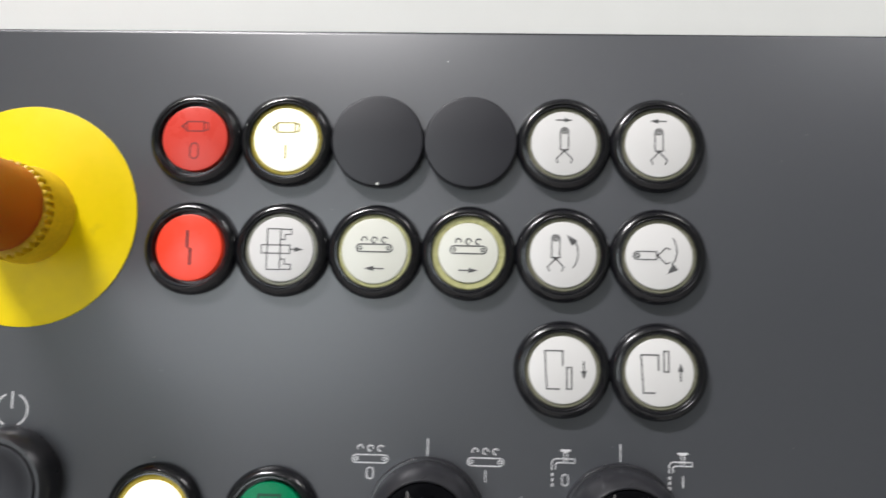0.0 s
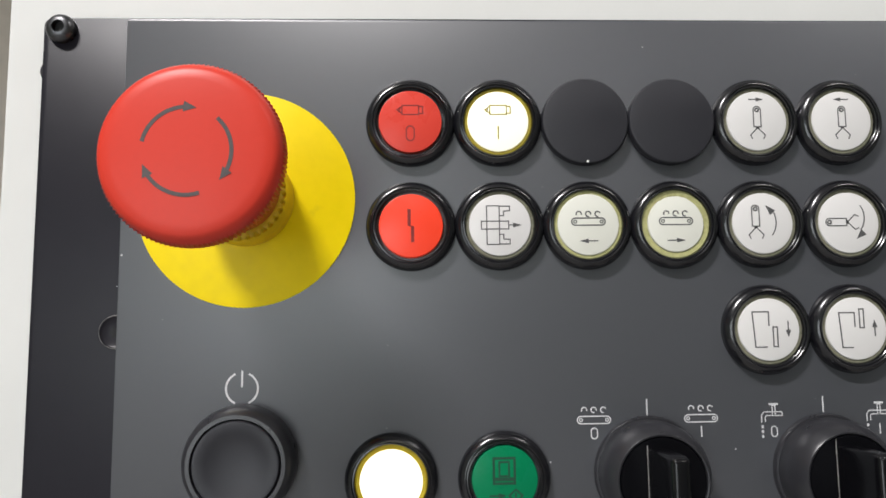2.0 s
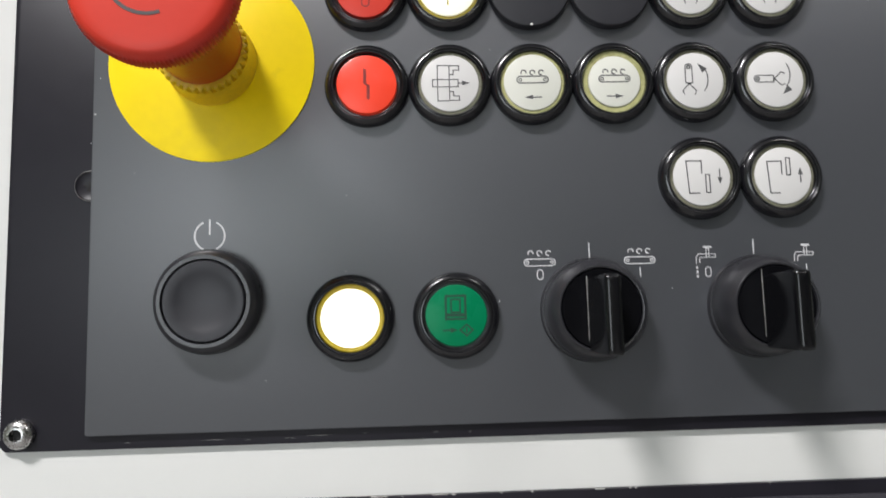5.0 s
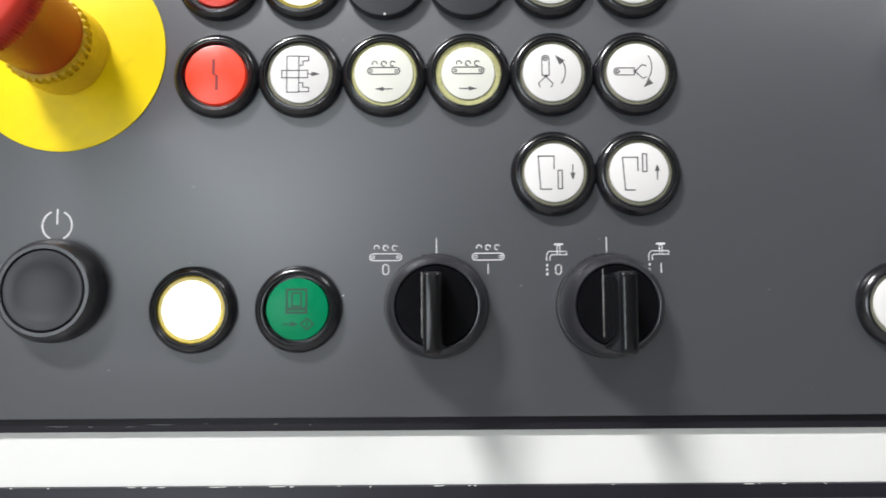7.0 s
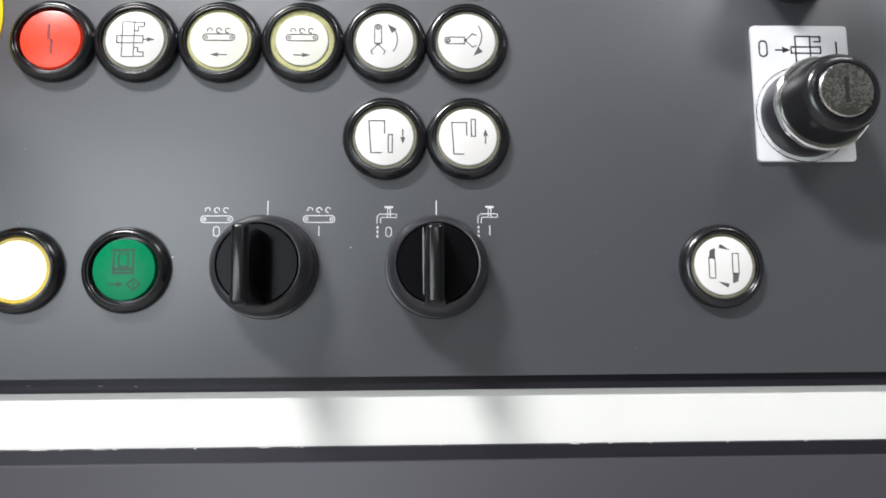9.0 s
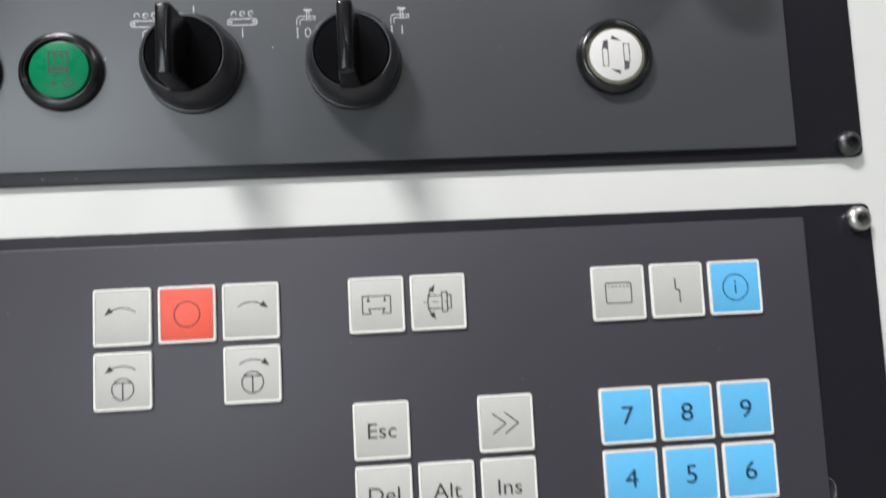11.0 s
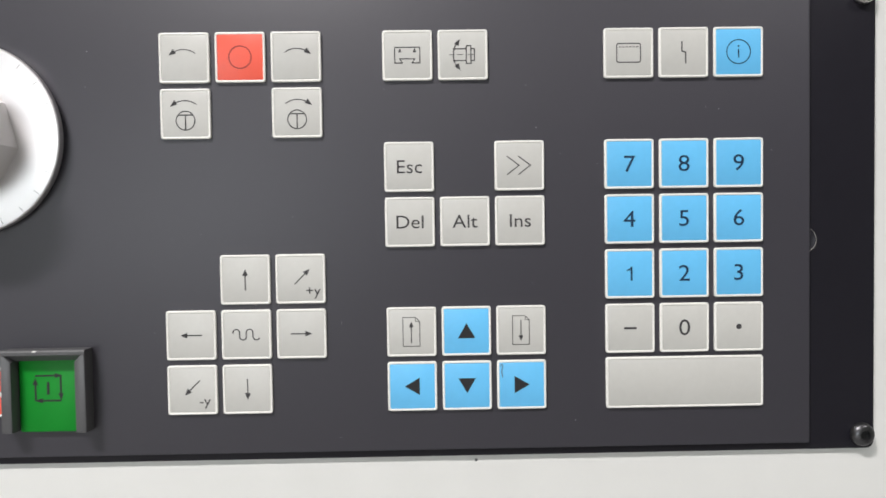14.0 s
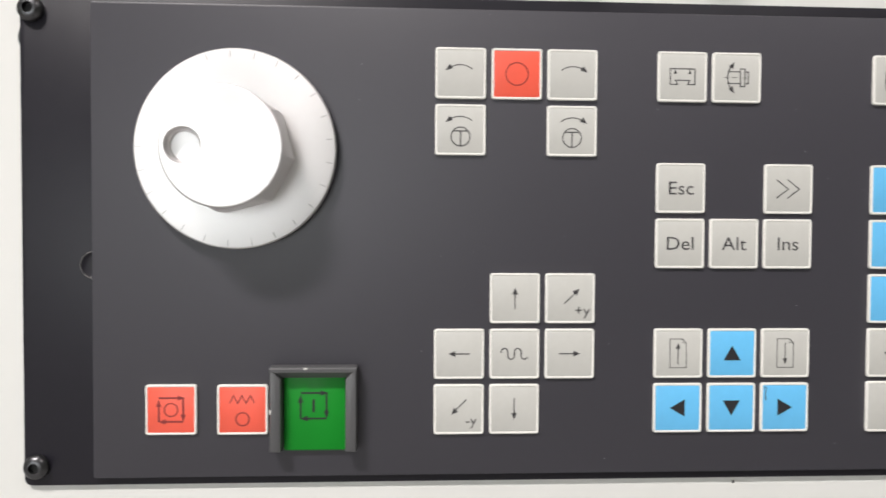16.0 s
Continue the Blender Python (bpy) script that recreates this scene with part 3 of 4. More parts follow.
def sym_cabin(bm, h):
    rect(bm, -3.0, -1.0, 2.6, 5.6, 0.6, h)
    rect(bm, -1.5, 0.9, 1.1, 4.6, 0.45, h)
    stroke(bm, [(-3.0, 0.1), (2.6, 0.1)], 0.9, h)
    arrow(bm, (-4.2, -4.2), (0.2, -4.2), 0.4, h, 2.0, 1.5)
    stroke(bm, [(1.0, -4.2), (2.8, -2.6), (4.6, -4.2), (2.8, -5.8)], 0.42, h, True)
    stroke(bm, [(2.8, -3.4), (2.8, -5.0)], 0.4, h)


COLS = [-42.1 + 24.72 * k for k in range(6)]
R1, R2, R3, R4 = 174.4, 144.9, 115.2, 76.2
push_button(COLS[0], R1, "unlit red round push button with a motor-off pictogram", CAP_RED, sym_motor("0"), INK_RED, cap_r=8.9)
push_button(COLS[1], R1, "glowing warm white push button with a motor-on pictogram", CAP_GLOW, sym_motor("1"), INK_YELLOW, LENS_AMBER)
push_button(COLS[4], R1, "white round push button with gripper and arrow pictogram", CAP_WHITE, sym_grip(1), INK_GREY, LENS_RIM)
push_button(COLS[5], R1, "white round push button with gripper and arrow pictogram", CAP_WHITE, sym_grip(-1), INK_GREY, LENS_RIM)
push_button(COLS[0], R2, "glowing red round push button with a fault zigzag", CAP_RED_LIT, sym_bolt, INK_RED, cap_r=8.9)
push_button(COLS[1], R2, "white round push button with a chuck pictogram", CAP_WHITE, sym_chuck, INK_GREY, LENS_RIM)
push_button(COLS[2], R2, "yellowed white push button with chip conveyor pictogram", CAP_AGED, sym_conveyor(-1), INK_GREY, LENS_AGED)
push_button(COLS[3], R2, "yellowed white push button with a stained rim and conveyor pictogram", CAP_AGED, sym_conveyor(1), INK_GREY, LENS_AGED, 9.4, 7.9)
push_button(COLS[4], R2, "white round push button with swinging gripper pictogram", CAP_WHITE, sym_grip_up, INK_GREY, LENS_RIM)
push_button(COLS[5], R2, "white round push button with lowered gripper pictogram", CAP_WHITE, sym_grip_down, INK_GREY, LENS_RIM)
push_button(COLS[4], R3, "white round push button with door-down pictogram", CAP_WHITE, sym_door(-1), INK_GREY, LENS_RIM)
push_button(COLS[5], R3, "white round push button with door-up pictogram", CAP_WHITE, sym_door(1), INK_GREY, LENS_RIM)
push_button(-47.8, R4, "brightly glowing white push button with amber rim", CAP_LIT, None, INK, LENS_YELLOW, 9.5, 8.4)
push_button(-17.4, R4, "dark green push button with a cabin pictogram", CAP_GREEN, sym_cabin, INK_GREEN, cap_r=8.9)
push_button(156.2, R4 + 0.3, "white round push button with turret rotation pictogram", CAP_WHITE, sym_turret, INK_GREY, LENS_RIM)

for u in (COLS[2], COLS[3]):
    plug = thing("blanking_plug", place(u, R1), "matt black blanking plug closing an unused hole", "blanking plug", "blanking plugs")
    part("flange", lathe([(12.1, 0.0), (12.3, 0.35), (12.2, 0.8), (0, 0.8)], 64), MATT_BLACK, plug)
    part("disc", lathe([(12.3, 0.7), (12.4, 1.0), (12.35, 2.6), (12.0, 3.1), (11.4, 3.25), (0, 3.25)], 64), MATT_BLACK, plug)


part("nick", lathe([(0.0, 3.0), (0.42, 3.05), (0.36, 3.3), (0, 3.36)], 10, (0.3, -11.7)), CHIP_GLINT, next(o for o in scene.objects if o.name == "blanking_plug"), "small bright nick")
rng = random.Random(11)
for holder, (qa, qb) in ((upper, (48, 203)), (lower, (-134, 20))):
    bm = bmesh.new()
    for k in range(34):
        u, v, r = rng.uniform(-120, 213), rng.uniform(qa, qb), rng.uniform(0.07, 0.2)
        fill(bm, [(u + r * rng.uniform(0.6, 1.3) * math.cos(a), v + r * rng.uniform(0.6, 1.3) * math.sin(a)) for a in (0.1, 1.4, 2.6, 3.9, 5.2)], 0.0)
    tagged(part("dust", bm, DUST, holder, "scattered pale dust specks"), kind="stuff")

# ---- power button ----
power = thing("power_button", place(-87.9, 81.9), "large matt black round power push button", "push button")
part("bezel", lathe([(14.9, 0.0), (15.0, 2.0), (14.7, 4.2), (14.0, 5.9), (12.9, 6.9), (11.9, 6.9), (11.6, 6.0), (11.6, 0.5)], 72), KNOB_RING, power, "worn black bezel ring")
part("cap", lathe([(11.4, 0.5), (11.4, 6.5), (11.1, 6.9), (10.3, 7.0), (8.0, 6.3), (5.0, 5.6), (0, 5.3)], 72), MATT_BLACK, power, "dished matt black cap")


# ---- rotary switches ----
def rotary(u, v):
    th = thing("rotary_switch", place(u, v), "black rotary selector switch pointing straight up", "rotary switch", "rotary switches")
    part("flange", lathe([(15.2, 0.0), (15.2, 0.9), (14.9, 1.5), (14.0, 1.6)], 72), KNOB_RING, th, "thin black flange")
    part("ring", lathe([(14.3, 1.2), (14.4, 6.0), (14.1, 8.0), (13.3, 9.9), (12.3, 11.5), (11.9, 11.9), (11.5, 11.8), (11.4, 11.3), (11.3, 3.0)], 72), KNOB_RING, th, "worn grey-black collar", angle=0.42)
    k = part("knob", lathe([(11.2, 3.0), (11.2, 11.3), (10.9, 11.7), (0, 11.7)], 64), KNOB, th, "glossy black knob")
    bm = bmesh.new()
    rows = []
    for w, l, h, dx in ((6.6, 20.4, 11.5, 0.3), (5.6, 20.7, 17, 0.2), (4.6, 21.0, 25.2, 0.0), (4.3, 20.8, 26.6, 0.0), (3.8, 20.3, 27.2, 0.0), (2.4, 19.0, 27.5, 0.0)):
        rows.append([bm.verts.new((x - 0.9 + dx, y - 1.6, h)) for x, y in outline(w, l, min(0.9, w / 2 - 0.05), 4)])
    for a, b in zip(rows, rows[1:]):
        for i in range(len(a)):
            j = (i + 1) % len(a)
            bm.faces.new((a[i], a[j], b[j], b[i]))
    bm.faces.new(rows[-1])
    bm.faces.new(rows[0][::-1])
    handle = part("handle", bm, HANDLE, k, "glossy black finger bar", angle=0.9)
    # the rubbed foot of the bar, a thin uneven pale line
    rub = random.Random(u)
    bm = bmesh.new()
    y = -8.6
    while y < 8.6:
        step = rub.uniform(0.7, 1.6)
        stroke(bm, [(-3.95 + rub.uniform(-0.04, 0.04), y), (-3.95 + rub.uniform(-0.04, 0.04), y + step * 0.97)], rub.uniform(0.14, 0.3), 11.72)
        y += step
    part("worn_line", bm, RUB_GLINT, handle, "thin pale rubbed line along its foot")
    return th


rotary(22.4, 76.9)
rotary(72.0, 76.7)

# ---- emergency stop ----
stop = thing("emergency_stop", place(-87.9, 153.0), "red mushroom emergency stop button on a yellow disc", "emergency stop")
part("disc", lathe([(30.2, 0.0), (30.2, 0.28), (30.0, 0.35), (0, 0.35)], 96), STOP_YELLOW, stop, "yellow warning disc, smudged")
part("collar", lathe([(13.3, 0.3), (13.3, 2.0), (12.9, 2.6), (12.7, 8.4), (12.7, 9.0), (0, 9.0)], 80), COLLAR_YELLOW, stop, "dull yellow collar")
part("toothed_ring", lathe([(12.2, 8.8), (12.5, 9.2), (12.5, 11.8), (12.0, 12.2), (0, 12.2)], 144, wave=lambda i, h: 0.0 if h < 9.1 or h > 11.9 else (0.42 if i % 4 < 2 else -0.4)), COLLAR_YELLOW, stop, "toothed yellow ring")
rim = lambda i, h: (0.5 if i % 3 == 0 else -0.22) if 42.5 < h < 47.2 else 0.0
part("mushroom_head", lathe([(13.0, 37.4), (15.0, 39.0), (16.4, 40.2), (18.0, 41.8), (18.8, 42.4), (19.05, 42.9), (19.5, 46.8), (19.4, 47.8), (19.05, 48.7),
                             (18.4, 49.5), (17.4, 50.0), (15.4, 50.3), (10, 50.6), (5, 50.85), (0, 50.9)], 360, at=(0, 1.3), wave=rim), STOP_RED, stop, "red mushroom head with a ribbed rim", angle=0.9)
# orange in the neck's red paints light bounced off the yellow disc
part("neck", lathe([(11.7, 11.9), (11.9, 20), (12.6, 28), (14.0, 35), (15.6, 39.2), (14.0, 39.6)], 80, at=(0, 0.7)), NECK_BOUNCE, stop, "red neck tinted orange for bounce off the yellow disc")
# the arrows lie on top; their dark tone paints the shade of recesses
for k in range(3):
    a0 = 168 - 120 * k
    bm = bmesh.new()
    stroke(bm, arc(0, 1.3, 9.3, a0, a0 - 76, 16), 0.85, 50.66)
    e = radians(a0 - 90)
    head(bm, (9.3 * math.cos(e), 1.3 + 9.3 * math.sin(e)), a0 - 90 - 84, 2.7, 2.3, 50.66)
    part("arrow", bm, RECESS_SHADE, stop, "turning arrow laid on the head, dark for the shade of its recess")

# ---- key switch with its legend plate ----
legend = thing("legend_plate", place(184.5, 129.7), "white legend plate with a zero and a clamping pictogram", "legend plate")
part("plate", prism(outline(30.2, 43.0, 1.2, 4), 0.0, 1.0, 0.2), LABEL_PLATE, legend)
bm = bmesh.new()
zero(bm, -11.6, 14.0, 2.4, 5.0, 0.5, 1.0)
arrow(bm, (-7.8, 13.6), (-3.0, 13.6), 0.5, 1.0, 2.6, 2.0)
rect(bm, -1.4, 9.4, 3.2, 18.0, 0.5, 1.0)
rect(bm, -2.8, 12.6, 6.4, 14.6, 0.5, 1.0)
for s in (1, -1):
    stroke(bm, [(3.2, 13.7 + 4.2 * s), (6.4, 13.7 + 4.2 * s), (6.4, 13.7 + 2.6 * s), (4.4, 13.7 + 2.6 * s)], 0.5, 1.0)
stroke(bm, [(11.4, 16.4), (11.4, 11.4)], 0.55, 1.0)
part("symbol", bm, INK, legend, "black printed zero, arrow and clamp")
bm = bmesh.new()
ring(bm, 0, -6.7, 14.9, 0.3, 0.97, n=48)
part("embossed_ring", bm, STEEL, legend, "faint grey ring round the switch")


def key_switch(u, v, h0, label, cone):
    th = thing("key_switch", place(u, v, h0), label, "key switch", "key switches")
    part("body", lathe([(13.6, 0.0), (13.6, 7.6), (13.0, 8.6), (0, 8.6)], 64), KNOB_RING, th, "grey-black body")
    part("ring", lathe([(13.2, 8.4), (13.9, 8.6), (14.1, 9.0), (14.1, 10.4), (13.7, 10.8), (12.4, 10.9)], 48, wave=lambda i, h: 0.16 if 8.7 < h < 10.6 and i % 4 < 2 else 0), CHROME, th, "knurled chrome ring", angle=0.25)
    part("cone", lathe([(13.0, 10.6), (12.9, 12.0), (11.4, 18.5), (10.6, 20.0), (9.4, 20.8), (8.0, 20.8), (7.8, 19.6)], 64), cone, th, "polished cone")
    core = part("lock_core", lathe([(7.7, 19.0), (7.7, 21.0), (7.3, 21.4), (0, 21.4)], 48), STEEL, th, "brushed steel lock core")
    bm = bmesh.new()
    fill(bm, [(-0.6, -3.6), (0.6, -3.6), (0.6, 3.6), (-0.6, 3.6)], 21.4)
    part("slot", bm, HOLLOW_SHADE, core, "flat black strip painting the shade in the key slot")
    return th


key_switch(184.5, 123.0, 1.0, "black key switch with chrome ring on a white legend plate", BEZEL)
key_switch(184.5, 172.5, 0.0, "black and chrome key switch above the legend plate", ALU_SIDE)


# ---- handwheel ----
wheel = thing("handwheel", place(-74.3, -26.6), "turned aluminium handwheel with flange and finger dimple", "handwheel")
flange = part("flange", lathe([(32.0, 0.6), (32.9, 1.0), (32.9, 3.4), (32.5, 3.8), (31.8, 3.9), (20.0, 4.6), (0, 4.6)], 128), ALUMINIUM, wheel, "pale satin aluminium flange")
part("hub", lathe([(12, 0.0), (12, 1.2), (0, 1.2)], 40), BASE, wheel, "dark hub under the flange")
bm = bmesh.new()
for k in range(25):
    a = radians(6.4 + 14.4 * k)
    c, s = math.cos(a), math.sin(a)
    stroke(bm, [(29.4 * c, 29.4 * s), (32.0 * c, 32.0 * s)], 0.22, 3.96)
part("graduation", bm, ENGRAVED, flange, "fine engraved division marks")
bm = bmesh.new()
SIDES, SEG = 8, 96
rows = []
for flat, r, h in ((1, 20.2, 3.4), (1, 20.2, 13.4), (0.8, 20.0, 15.4), (0.4, 19.4, 17.2), (0, 18.9, 19.3), (0, 18.7, 19.7), (0, 18.3, 19.9)):
    row = []
    for i in range(SEG):
        a = 2 * math.pi * i / SEG
        loc = (a + radians(8)) % (2 * math.pi / SIDES) - math.pi / SIDES
        poly = r * math.cos(math.pi / SIDES) / math.cos(loc)
        rr = flat * poly + (1 - flat) * min(r, 18.9)
        row.append(bm.verts.new((rr * math.cos(a), rr * math.sin(a), h)))
    rows.append(row)
for a, b in zip(rows, rows[1:]):
    for i in range(SEG):
        j = (i + 1) % SEG
        bm.faces.new((a[i], a[j], b[j], b[i]))
# the top face round the finger dimple, sunk into it
DX, DY, DR = -11.6, 0.3, 5.7
hub_ring = [bm.verts.new((DX + DR * math.cos(2 * math.pi * i / SEG), DY + DR * math.sin(2 * math.pi * i / SEG), 19.9)) for i in range(SEG)]
for i in range(SEG):
    j = (i + 1) % SEG
    bm.faces.new((rows[-1][i], rows[-1][j], hub_ring[j], hub_ring[i]))
prev = hub_ring
for r, h in ((5.5, 19.5), (5.4, 16.6), (4.9, 16.1), (4.4, 16.4), (2.5, 16.1)):
    cur = [bm.verts.new((DX + r * math.cos(2 * math.pi * i / SEG), DY + r * math.sin(2 * math.pi * i / SEG), h)) for i in range(SEG)]
    for i in range(SEG):
        j = (i + 1) % SEG
        bm.faces.new((prev[i], prev[j], cur[j], cur[i]))
    prev = cur
bm.faces.new(prev)
bmesh.ops.translate(bm, vec=(-0.3, -1.1, 0.6), verts=bm.verts)
part("knob", bm, ALUMINIUM, wheel, "faceted aluminium knob with a finger dimple", angle=0.3)


# ---- keypad ----
P = 19.0
KEY_H = 0.95


def key(u, v, face, label, draw=None, wide=17.1, tall=17.1, ink=None):
    th = thing("key", place(u, v), label, "key", "keypad keys")
    body = part("rim", prism(outline(wide, tall, 0.9, 3), 0.0, KEY_H, 0.35, hole=outline(wide - 1.7, tall - 1.7, 0.35, 3)), KEY_FRAME, th, "ivory rim")
    cap = part("cap", prism(outline(wide - 1.6, tall - 1.6, 0.4, 3), 0.02, KEY_H - 0.16, 0.08), face, th)
    if draw:
        bm = bmesh.new()
        draw(bm, KEY_H - 0.16)
        part("legend", bm, ink or INK, cap)
    return th


def one(bm, h):
    stroke(bm, [(0.55, -2.45), (0.55, 2.45)], 0.62, h)
    stroke(bm, [(0.6, 2.2), (-0.1, 1.45), (-1.1, 1.15)], 0.5, h)


def words(s, size=6.5):
    return lambda bm, h: lettering(bm, s, size, 0, 0, h)


def k_turn(direction, y=1.4):
    def draw(bm, h):
        d = direction
        pts = [(d * x, yy) for x, yy in arc(0.2, y - 5.2, 6.6, 128, 58, 14)]
        stroke(bm, pts, 0.34, h)
        head(bm, (d * 5.2, y - 0.6), -36 if d > 0 else 216, 2.5, 1.9, h)
    return draw


def k_jog(direction):
    def draw(bm, h):
        k_turn(direction, 3.1)(bm, h)
        ring(bm, 0, -2.3, 3.2, 0.36, h)
        stroke(bm, [(0, -0.3), (0, -5.5)], 0.42, h)
        stroke(bm, [(-2.6, -0.4), (2.6, -0.4)], 0.42, h)
    return draw


def k_ring(bm, h):
    ring(bm, 0, 0, 3.8, 0.34, h, n=32)


def k_bed(bm, h):
    stroke(bm, [(-4.3, -2.6), (-4.3, 2.7), (4.3, 2.7), (4.3, -2.6), (1.7, -2.6), (2.5, -1.2), (-2.5, -1.2), (-1.7, -2.6)], 0.36, h, True)
    head(bm, (-2.5, 2.4), 90, 1.4, 1.2, h)
    head(bm, (2.5, 2.4), 90, 1.4, 1.2, h)


def k_tool(bm, h):
    w = 0.36
    rect(bm, 1.2, -3.0, 2.8, 3.0, w, h)
    rect(bm, 2.8, -2.0, 4.0, 2.0, w, h)
    stroke(bm, [(1.2, 2.0), (-3.4, 2.0)], w, h)
    stroke(bm, [(1.2, -2.0), (-3.4, -2.0)], w, h)
    for x in (-4.6, -1.8, 1.8):
        stroke(bm, [(x, 0), (x + 1.8, 0)], 0.22, h)
    stroke(bm, arc(4.2, 0, 7.4, 150, 210, 12), w, h)
    head(bm, (-0.9, 5.4), 58, 2.4, 1.8, h)
    head(bm, (-0.9, -5.4), -58, 2.4, 1.8, h)


def k_screen(bm, h):
    stroke(bm, outline(8.2, 6.4, 0.7, 3), 0.36, h, True)
    for k in range(6):
        x = -3.0 + 1.2 * k
        stroke(bm, [(x - 0.35, 2.0), (x + 0.35, 2.0)], 0.3, h)


def k_bolt(bm, h):
    stroke(bm, [(-0.6, 3.8), (-0.6, 0.4), (0.7, 0.0), (0.7, -3.8)], 0.42, h)


def k_info(bm, h):
    ring(bm, 0, 0, 4.1, 0.34, h, n=32)
    stroke(bm, [(0, -2.0), (0, 0.9)], 0.42, h)
    fill(bm, arc(0, 1.9, 0.34, 0, 360, 10)[:-1], h)


def k_angles(bm, h):
    for x in (-4.3, -0.4):
        stroke(bm, [(x, 3.2), (x + 4.2, 0), (x, -3.2)], 0.36, h)


def k_arrow(dx, dy, text=None):
    def draw(bm, h):
        ox, oy = (0.6 * (1 if text and dx > 0 else 0), 0.8 if text else 0.0)
        n = math.hypot(dx, dy)
        a = (ox - 3.7 * dx / n, oy - 3.7 * dy / n)
        b = (ox + 3.7 * dx / n, oy + 3.7 * dy / n)
        arrow(bm, a, b, 0.4, h, 2.4, 2.0)
        if text:
            lettering(bm, text, 4.8, 4.2, -4.9, h)
    return draw


def k_wave(bm, h):
    stroke(bm, arc(-3.5, 0.7, 1.15, 200, 0, 8) + arc(-1.2, -0.7, 1.15, 180, 360, 8) + arc(1.1, 0.7, 1.15, 180, 0, 8) + arc(3.4, -0.7, 1.15, 180, 340, 8), 0.42, h)


def k_page(direction):
    def draw(bm, h):
        stroke(bm, [(-3.0, -5.0), (2.8, -5.0), (2.8, 3.6), (1.4, 5.0), (-3.0, 5.0)], 0.24, h, True)
        stroke(bm, [(1.4, 5.0), (1.4, 3.6), (2.8, 3.6)], 0.2, h)
        a, b = (-3.8, 3.6) if direction > 0 else (3.6, -3.8)
        arrow(bm, (-0.1, a), (-0.1, b), 0.34, h, 2.0, 1.7)
    return draw


def k_triangle(angle):
    def draw(bm, h):
        a = radians(angle)
        head(bm, (2.7 * math.cos(a), 2.7 * math.sin(a)), angle, 5.2, 6.0, h)
    return draw


def k_dash(bm, h):
    stroke(bm, [(-2.2, 0), (2.2, 0)], 0.75, h)


def k_dot(bm, h):
    fill(bm, arc(0, 0, 0.95, 0, 360, 14)[:-1], h)


def cycle(bm, h, x=0.0, y=0.0, s=1.0):
    w = 0.62
    arrow(bm, (x - 4.0 * s, y + 4.0 * s), (x + 4.6 * s, y + 4.0 * s), w, h, 2.4 * s, 1.7 * s)
    arrow(bm, (x + 4.0 * s, y + 4.0 * s), (x + 4.0 * s, y - 4.0 * s), w, h, 2.4 * s, 1.7 * s)
    arrow(bm, (x + 4.0 * s, y - 4.0 * s), (x - 4.2 * s, y - 4.0 * s), w, h, 2.4 * s, 1.7 * s)
    arrow(bm, (x - 4.0 * s, y - 4.0 * s), (x - 4.0 * s, y + 3.4 * s), w, h, 2.4 * s, 1.7 * s)


def k_cycle_stop(bm, h):
    cycle(bm, h)
    ring(bm, 0, 0, 2.2, 0.4, h)


def k_feed_stop(bm, h):
    stroke(bm, [(-4.2, 2.2), (-3.0, 4.8), (-1.6, 2.2), (-0.2, 4.8), (1.2, 2.2), (2.6, 4.8), (4.0, 2.2)], 0.42, h)
    ring(bm, 0, -3.2, 2.2, 0.42, h)


GREY, BLUE, RED = (KEY_GREY, "light grey square key"), (KEY_BLUE, "sky blue square key"), (KEY_RED, "coral red square key")
KEY_ROWS = [
    (0, 0, GREY, k_turn(-1), "with a left-turning arrow"), (1, 0, RED, k_ring, "with a circle"), (2, 0, GREY, k_turn(1), "with a right-turning arrow"),
    (0, 1, GREY, k_jog(-1), "with a spindle jog pictogram"), (2, 1, GREY, k_jog(1), "with a spindle jog pictogram"),
    (4, 0, GREY, k_bed, "with a tailstock pictogram"), (5, 0, GREY, k_tool, "with a tool turret pictogram"),
    (8, 0, GREY, k_screen, "with a screen pictogram"), (9, 0, GREY, k_bolt, "with a zigzag"), (10, 0, BLUE, k_info, "with a ringed letter i"),
    (4, 2, GREY, words("Esc"), "lettered Esc"), (6, 2, GREY, k_angles, "with a double angle mark"),
    (4, 3, GREY, words("Del"), "lettered Del"), (5, 3, GREY, words("Alt"), "lettered Alt"), (6, 3, GREY, words("Ins"), "lettered Ins"),
    (1, 4, GREY, k_arrow(0, 1), "with an upward arrow"), (2, 4, GREY, k_arrow(1, 1, "+y"), "with a slanting arrow and +y"),
    (0, 5, GREY, k_arrow(-1, 0), "with an arrow"), (1, 5, GREY, k_wave, "with a wavy line"), (2, 5, GREY, k_arrow(1, 0), "with an arrow"),
    (0, 6, GREY, k_arrow(-1, -1, "-y"), "with a slanting arrow and -y"), (1, 6, GREY, k_arrow(0, -1), "with a downward arrow"),
    (4, 5, GREY, k_page(1), "with a page-up pictogram"), (5, 5, BLUE, k_triangle(90), "with an upward triangle"), (6, 5, GREY, k_page(-1), "with a page-down pictogram"),
    (4, 6, BLUE, k_triangle(180), "with a black triangle"), (5, 6, BLUE, k_triangle(270), "with a downward triangle"), (6, 6, BLUE, k_triangle(0), "with a black triangle"),
    (8, 5, GREY, k_dash, "with a minus sign"), (9, 5, GREY, words("0", 8.0), "with the digit 0"), (10, 5, GREY, k_dot, "with a dot"),
]
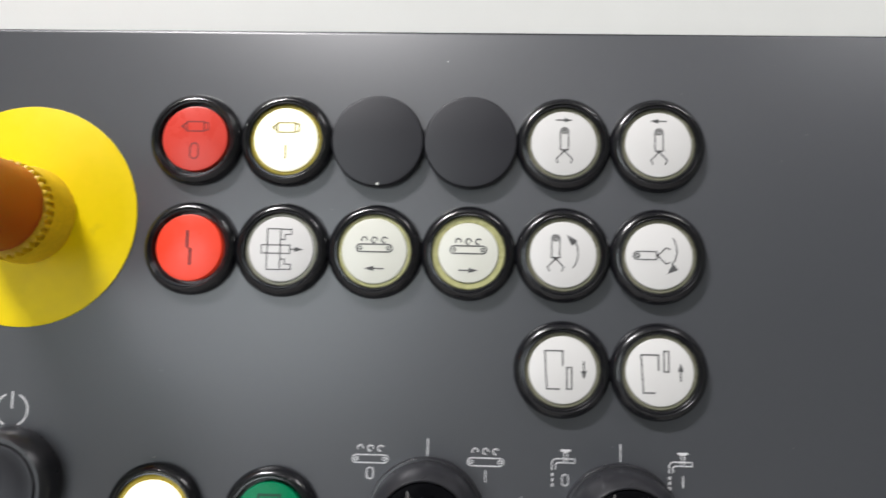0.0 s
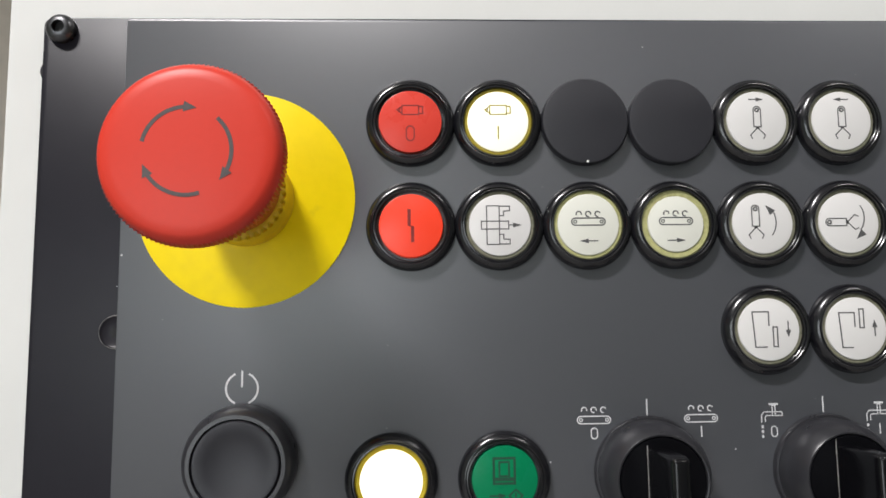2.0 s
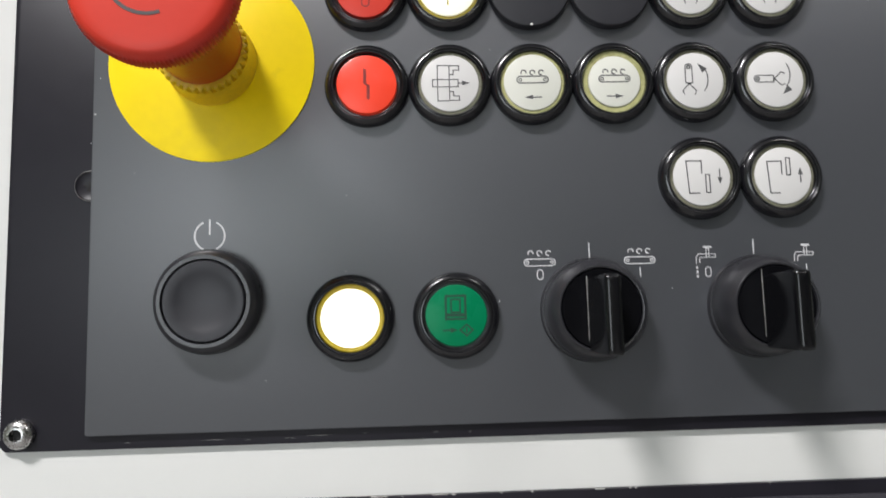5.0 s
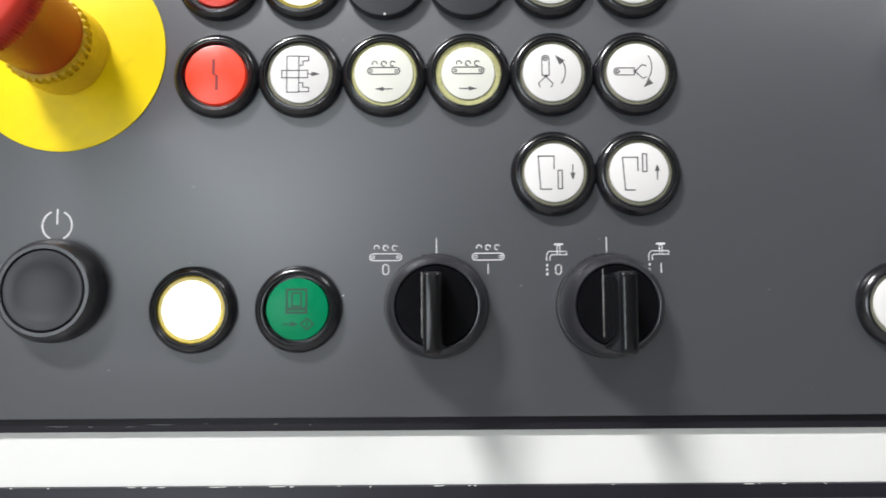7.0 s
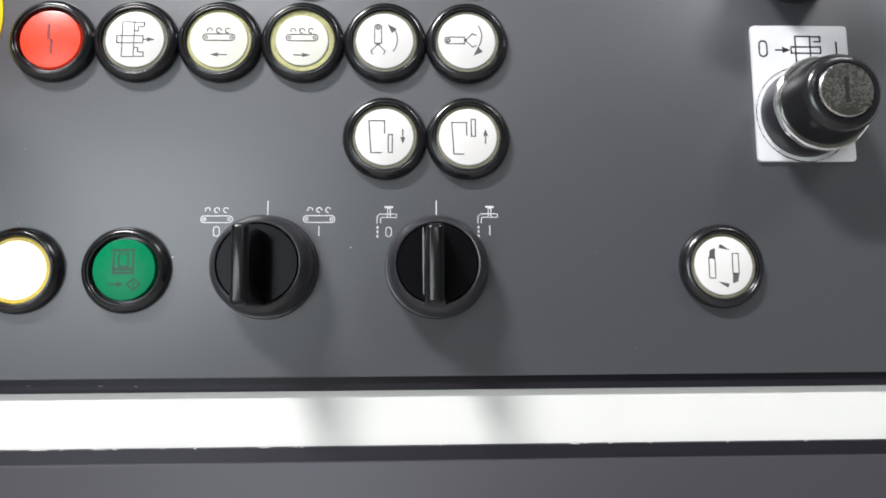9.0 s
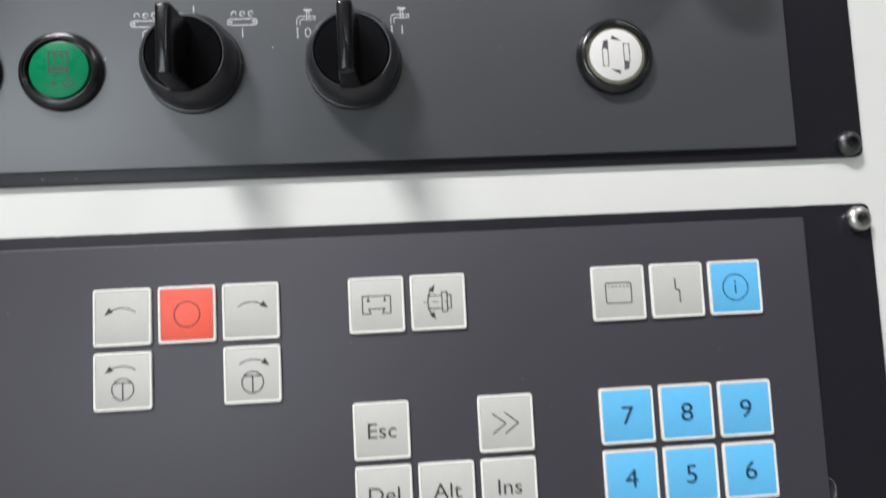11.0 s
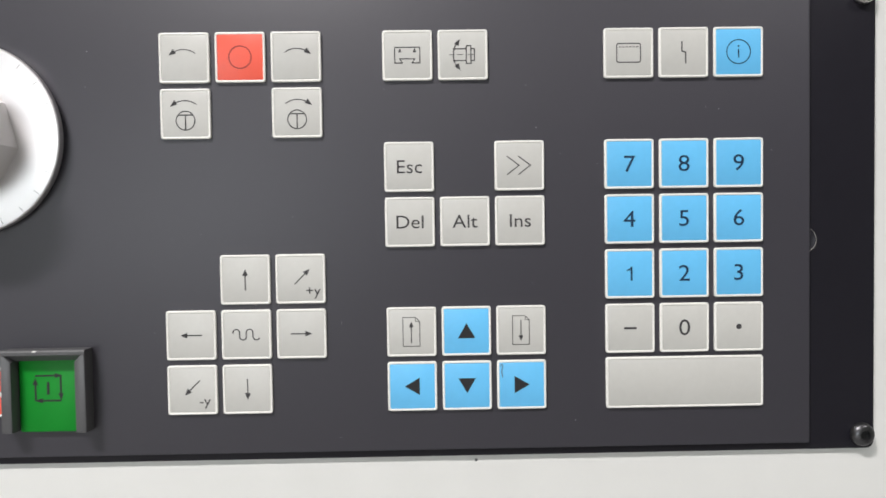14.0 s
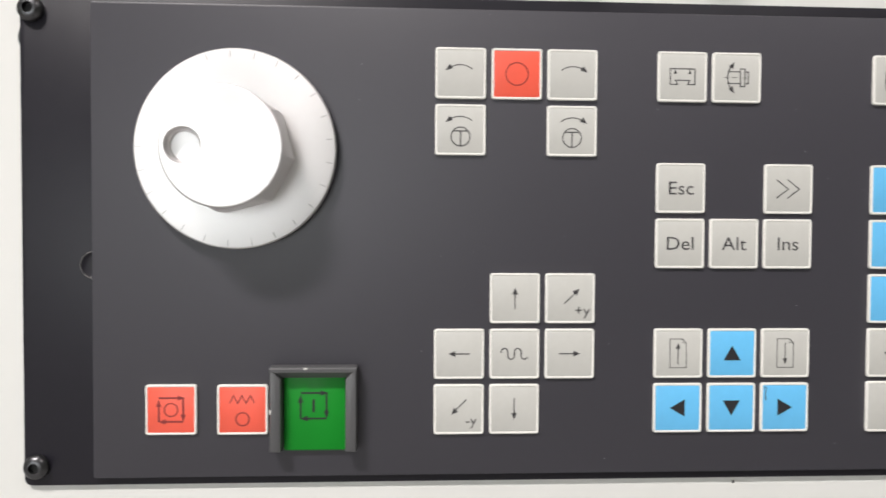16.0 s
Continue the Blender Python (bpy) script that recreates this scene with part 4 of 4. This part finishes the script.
for n, (c, r) in enumerate([(8, 4), (9, 4), (10, 4), (8, 3), (9, 3), (10, 3), (8, 2), (9, 2), (10, 2)], 1):
    KEY_ROWS.append((c, r, BLUE, one if n == 1 else words(str(n), 8.0), f"with the digit {n}"))
for c, r, (mat, base_label), draw, text in KEY_ROWS:
    key(P * c, -P * r, mat, f"{base_label} {text}", draw, ink=INK_BLUE if mat is KEY_BLUE and r in (0, 2, 3, 4) else INK_RED if mat is KEY_RED else INK if mat is KEY_BLUE else INK_KEY)
key(P * 9, -P * 6, KEY_GREY, "wide blank light grey enter key", None, 17.1 + 2 * P, 17.8)
key(-96.4, -113.5, KEY_RED, "coral red square key with a cycle-stop pictogram", k_cycle_stop, 16.9, 16.9, INK_RED)
key(-72.8, -113.6, KEY_RED, "coral red square key with a feed-stop pictogram", k_feed_stop, 16.9, 16.9, INK_RED)

start = thing("start_key", place(-48.6, -114.8), "green start key with a cycle pictogram inside a guard", "key")
cap = part("cap", prism(outline(20.6, 25.0, 0.6, 3), 0.0, 1.6, 0.3), KEY_GREEN, start)
bm = bmesh.new()
cycle(bm, 1.6, -0.4, 2.6, 1.08)
stroke(bm, [(-0.4, 4.8), (-0.4, 0.4)], 0.85, 1.6)
part("legend", bm, INK, cap)
guard = thing("key_guard", place(-48.7, -112.8), "grey plastic guard round the green start key", "key guard")
for x in (-1, 1):
    pts = [(x * 10.6, -14.0), (x * 14.3, -14.0), (x * 14.3, 14.2), (x * 10.6, 10.2)]
    part("cheek", prism(pts if x > 0 else pts[::-1], 0.0, 5.6, 0.6), GUARD, guard)
bm = bmesh.new()
ends = []
for x, inner in ((-1, 10.6), (1, 10.6)):
    ends.append([bm.verts.new((x * (14.3 if v > 12 else inner + (v - 10.2)), v, h)) for v, h in ((14.2, 0.0), (14.2, 5.2), (13.7, 5.7), (12.6, 5.6), (10.4, 3.0), (10.2, 0.0))])
for i in range(6):
    bm.faces.new((ends[0][i], ends[0][(i + 1) % 6], ends[1][(i + 1) % 6], ends[1][i]))
bm.faces.new(ends[0])
bm.faces.new(ends[1][::-1])
bar = part("top_bar", bm, GUARD, guard, "sloping top bar")
part("nick", prism([(-3.2, 13.7), (-2.0, 13.6), (-1.7, 14.1), (-2.9, 14.25)], 5.3, 5.78), CHIP_GLINT, bar, "small bright nick")
part("nick", prism([(-14.5, -1.0), (-13.9, -1.4), (-13.7, 0.1), (-14.4, 0.3)], 4.9, 5.7), CHIP_GLINT, guard, "small bright nick")

# ---- wear and painted glints that catch the eye ----
right_key = next(o for o in scene.objects if o.parent is None and o.name.startswith("key") and abs(o.location.x - 0.114) < 1e-4 and abs(o.location.z - Z0 + 0.114) < 1e-4)
bm = bmesh.new()
for x, y, dx, dy in ((-7.0, 4.2, 0.5, 2.6), (-6.6, 2.6, -0.3, 1.6), (-7.5, 6.4, 0.8, 0.9)):
    stroke(bm, [(x, y), (x + dx * 0.4, y + dy * 0.55), (x + dx, y + dy)], 0.28, KEY_H - 0.15)
part("scratch", bm, INK_GREY, right_key, "dark scratches beside the rim")
rng = random.Random(21)
bm = bmesh.new()
for u, v, r in ((-121.6, 137.6, 0.30), (-120.4, 148.5, 0.18), (-50.0, 184.0, 0.26), (25.5, 197.2, 0.18), (-4.6, 80.0, 0.24), (-122.6, 129.0, 0.16), (46.8, 82.6, 0.2), (-72.0, 59.0, 0.18)):
    fill(bm, [(u + r * rng.uniform(0.7, 1.3) * math.cos(a), v + r * rng.uniform(0.7, 1.3) * math.sin(a)) for a in (0.1, 1.2, 2.4, 3.6, 4.9)], 0.01)
tagged(part("speck", bm, INK_WHITE, upper, "bright specks on the face plate"), kind="stuff")
# thin pale slivers paint glints near the base plate's lower edge
bm = bmesh.new()
for k in range(8):
    u, w = rng.uniform(-118, -10), rng.choice((0.6, 1.0, 1.8, 4.0))
    d = rng.uniform(0.04, 0.08)
    v = 43.0 + rng.uniform(-0.5, 0.5)
    fill(bm, [(u - w, v), (u, v - d), (u + w, v), (u, v + d)], -1.5)
tagged(part("edge_chips_glints", bm, RUB_GLINT, upper, "pale streaks painting glints on the base plate"), kind="stuff")
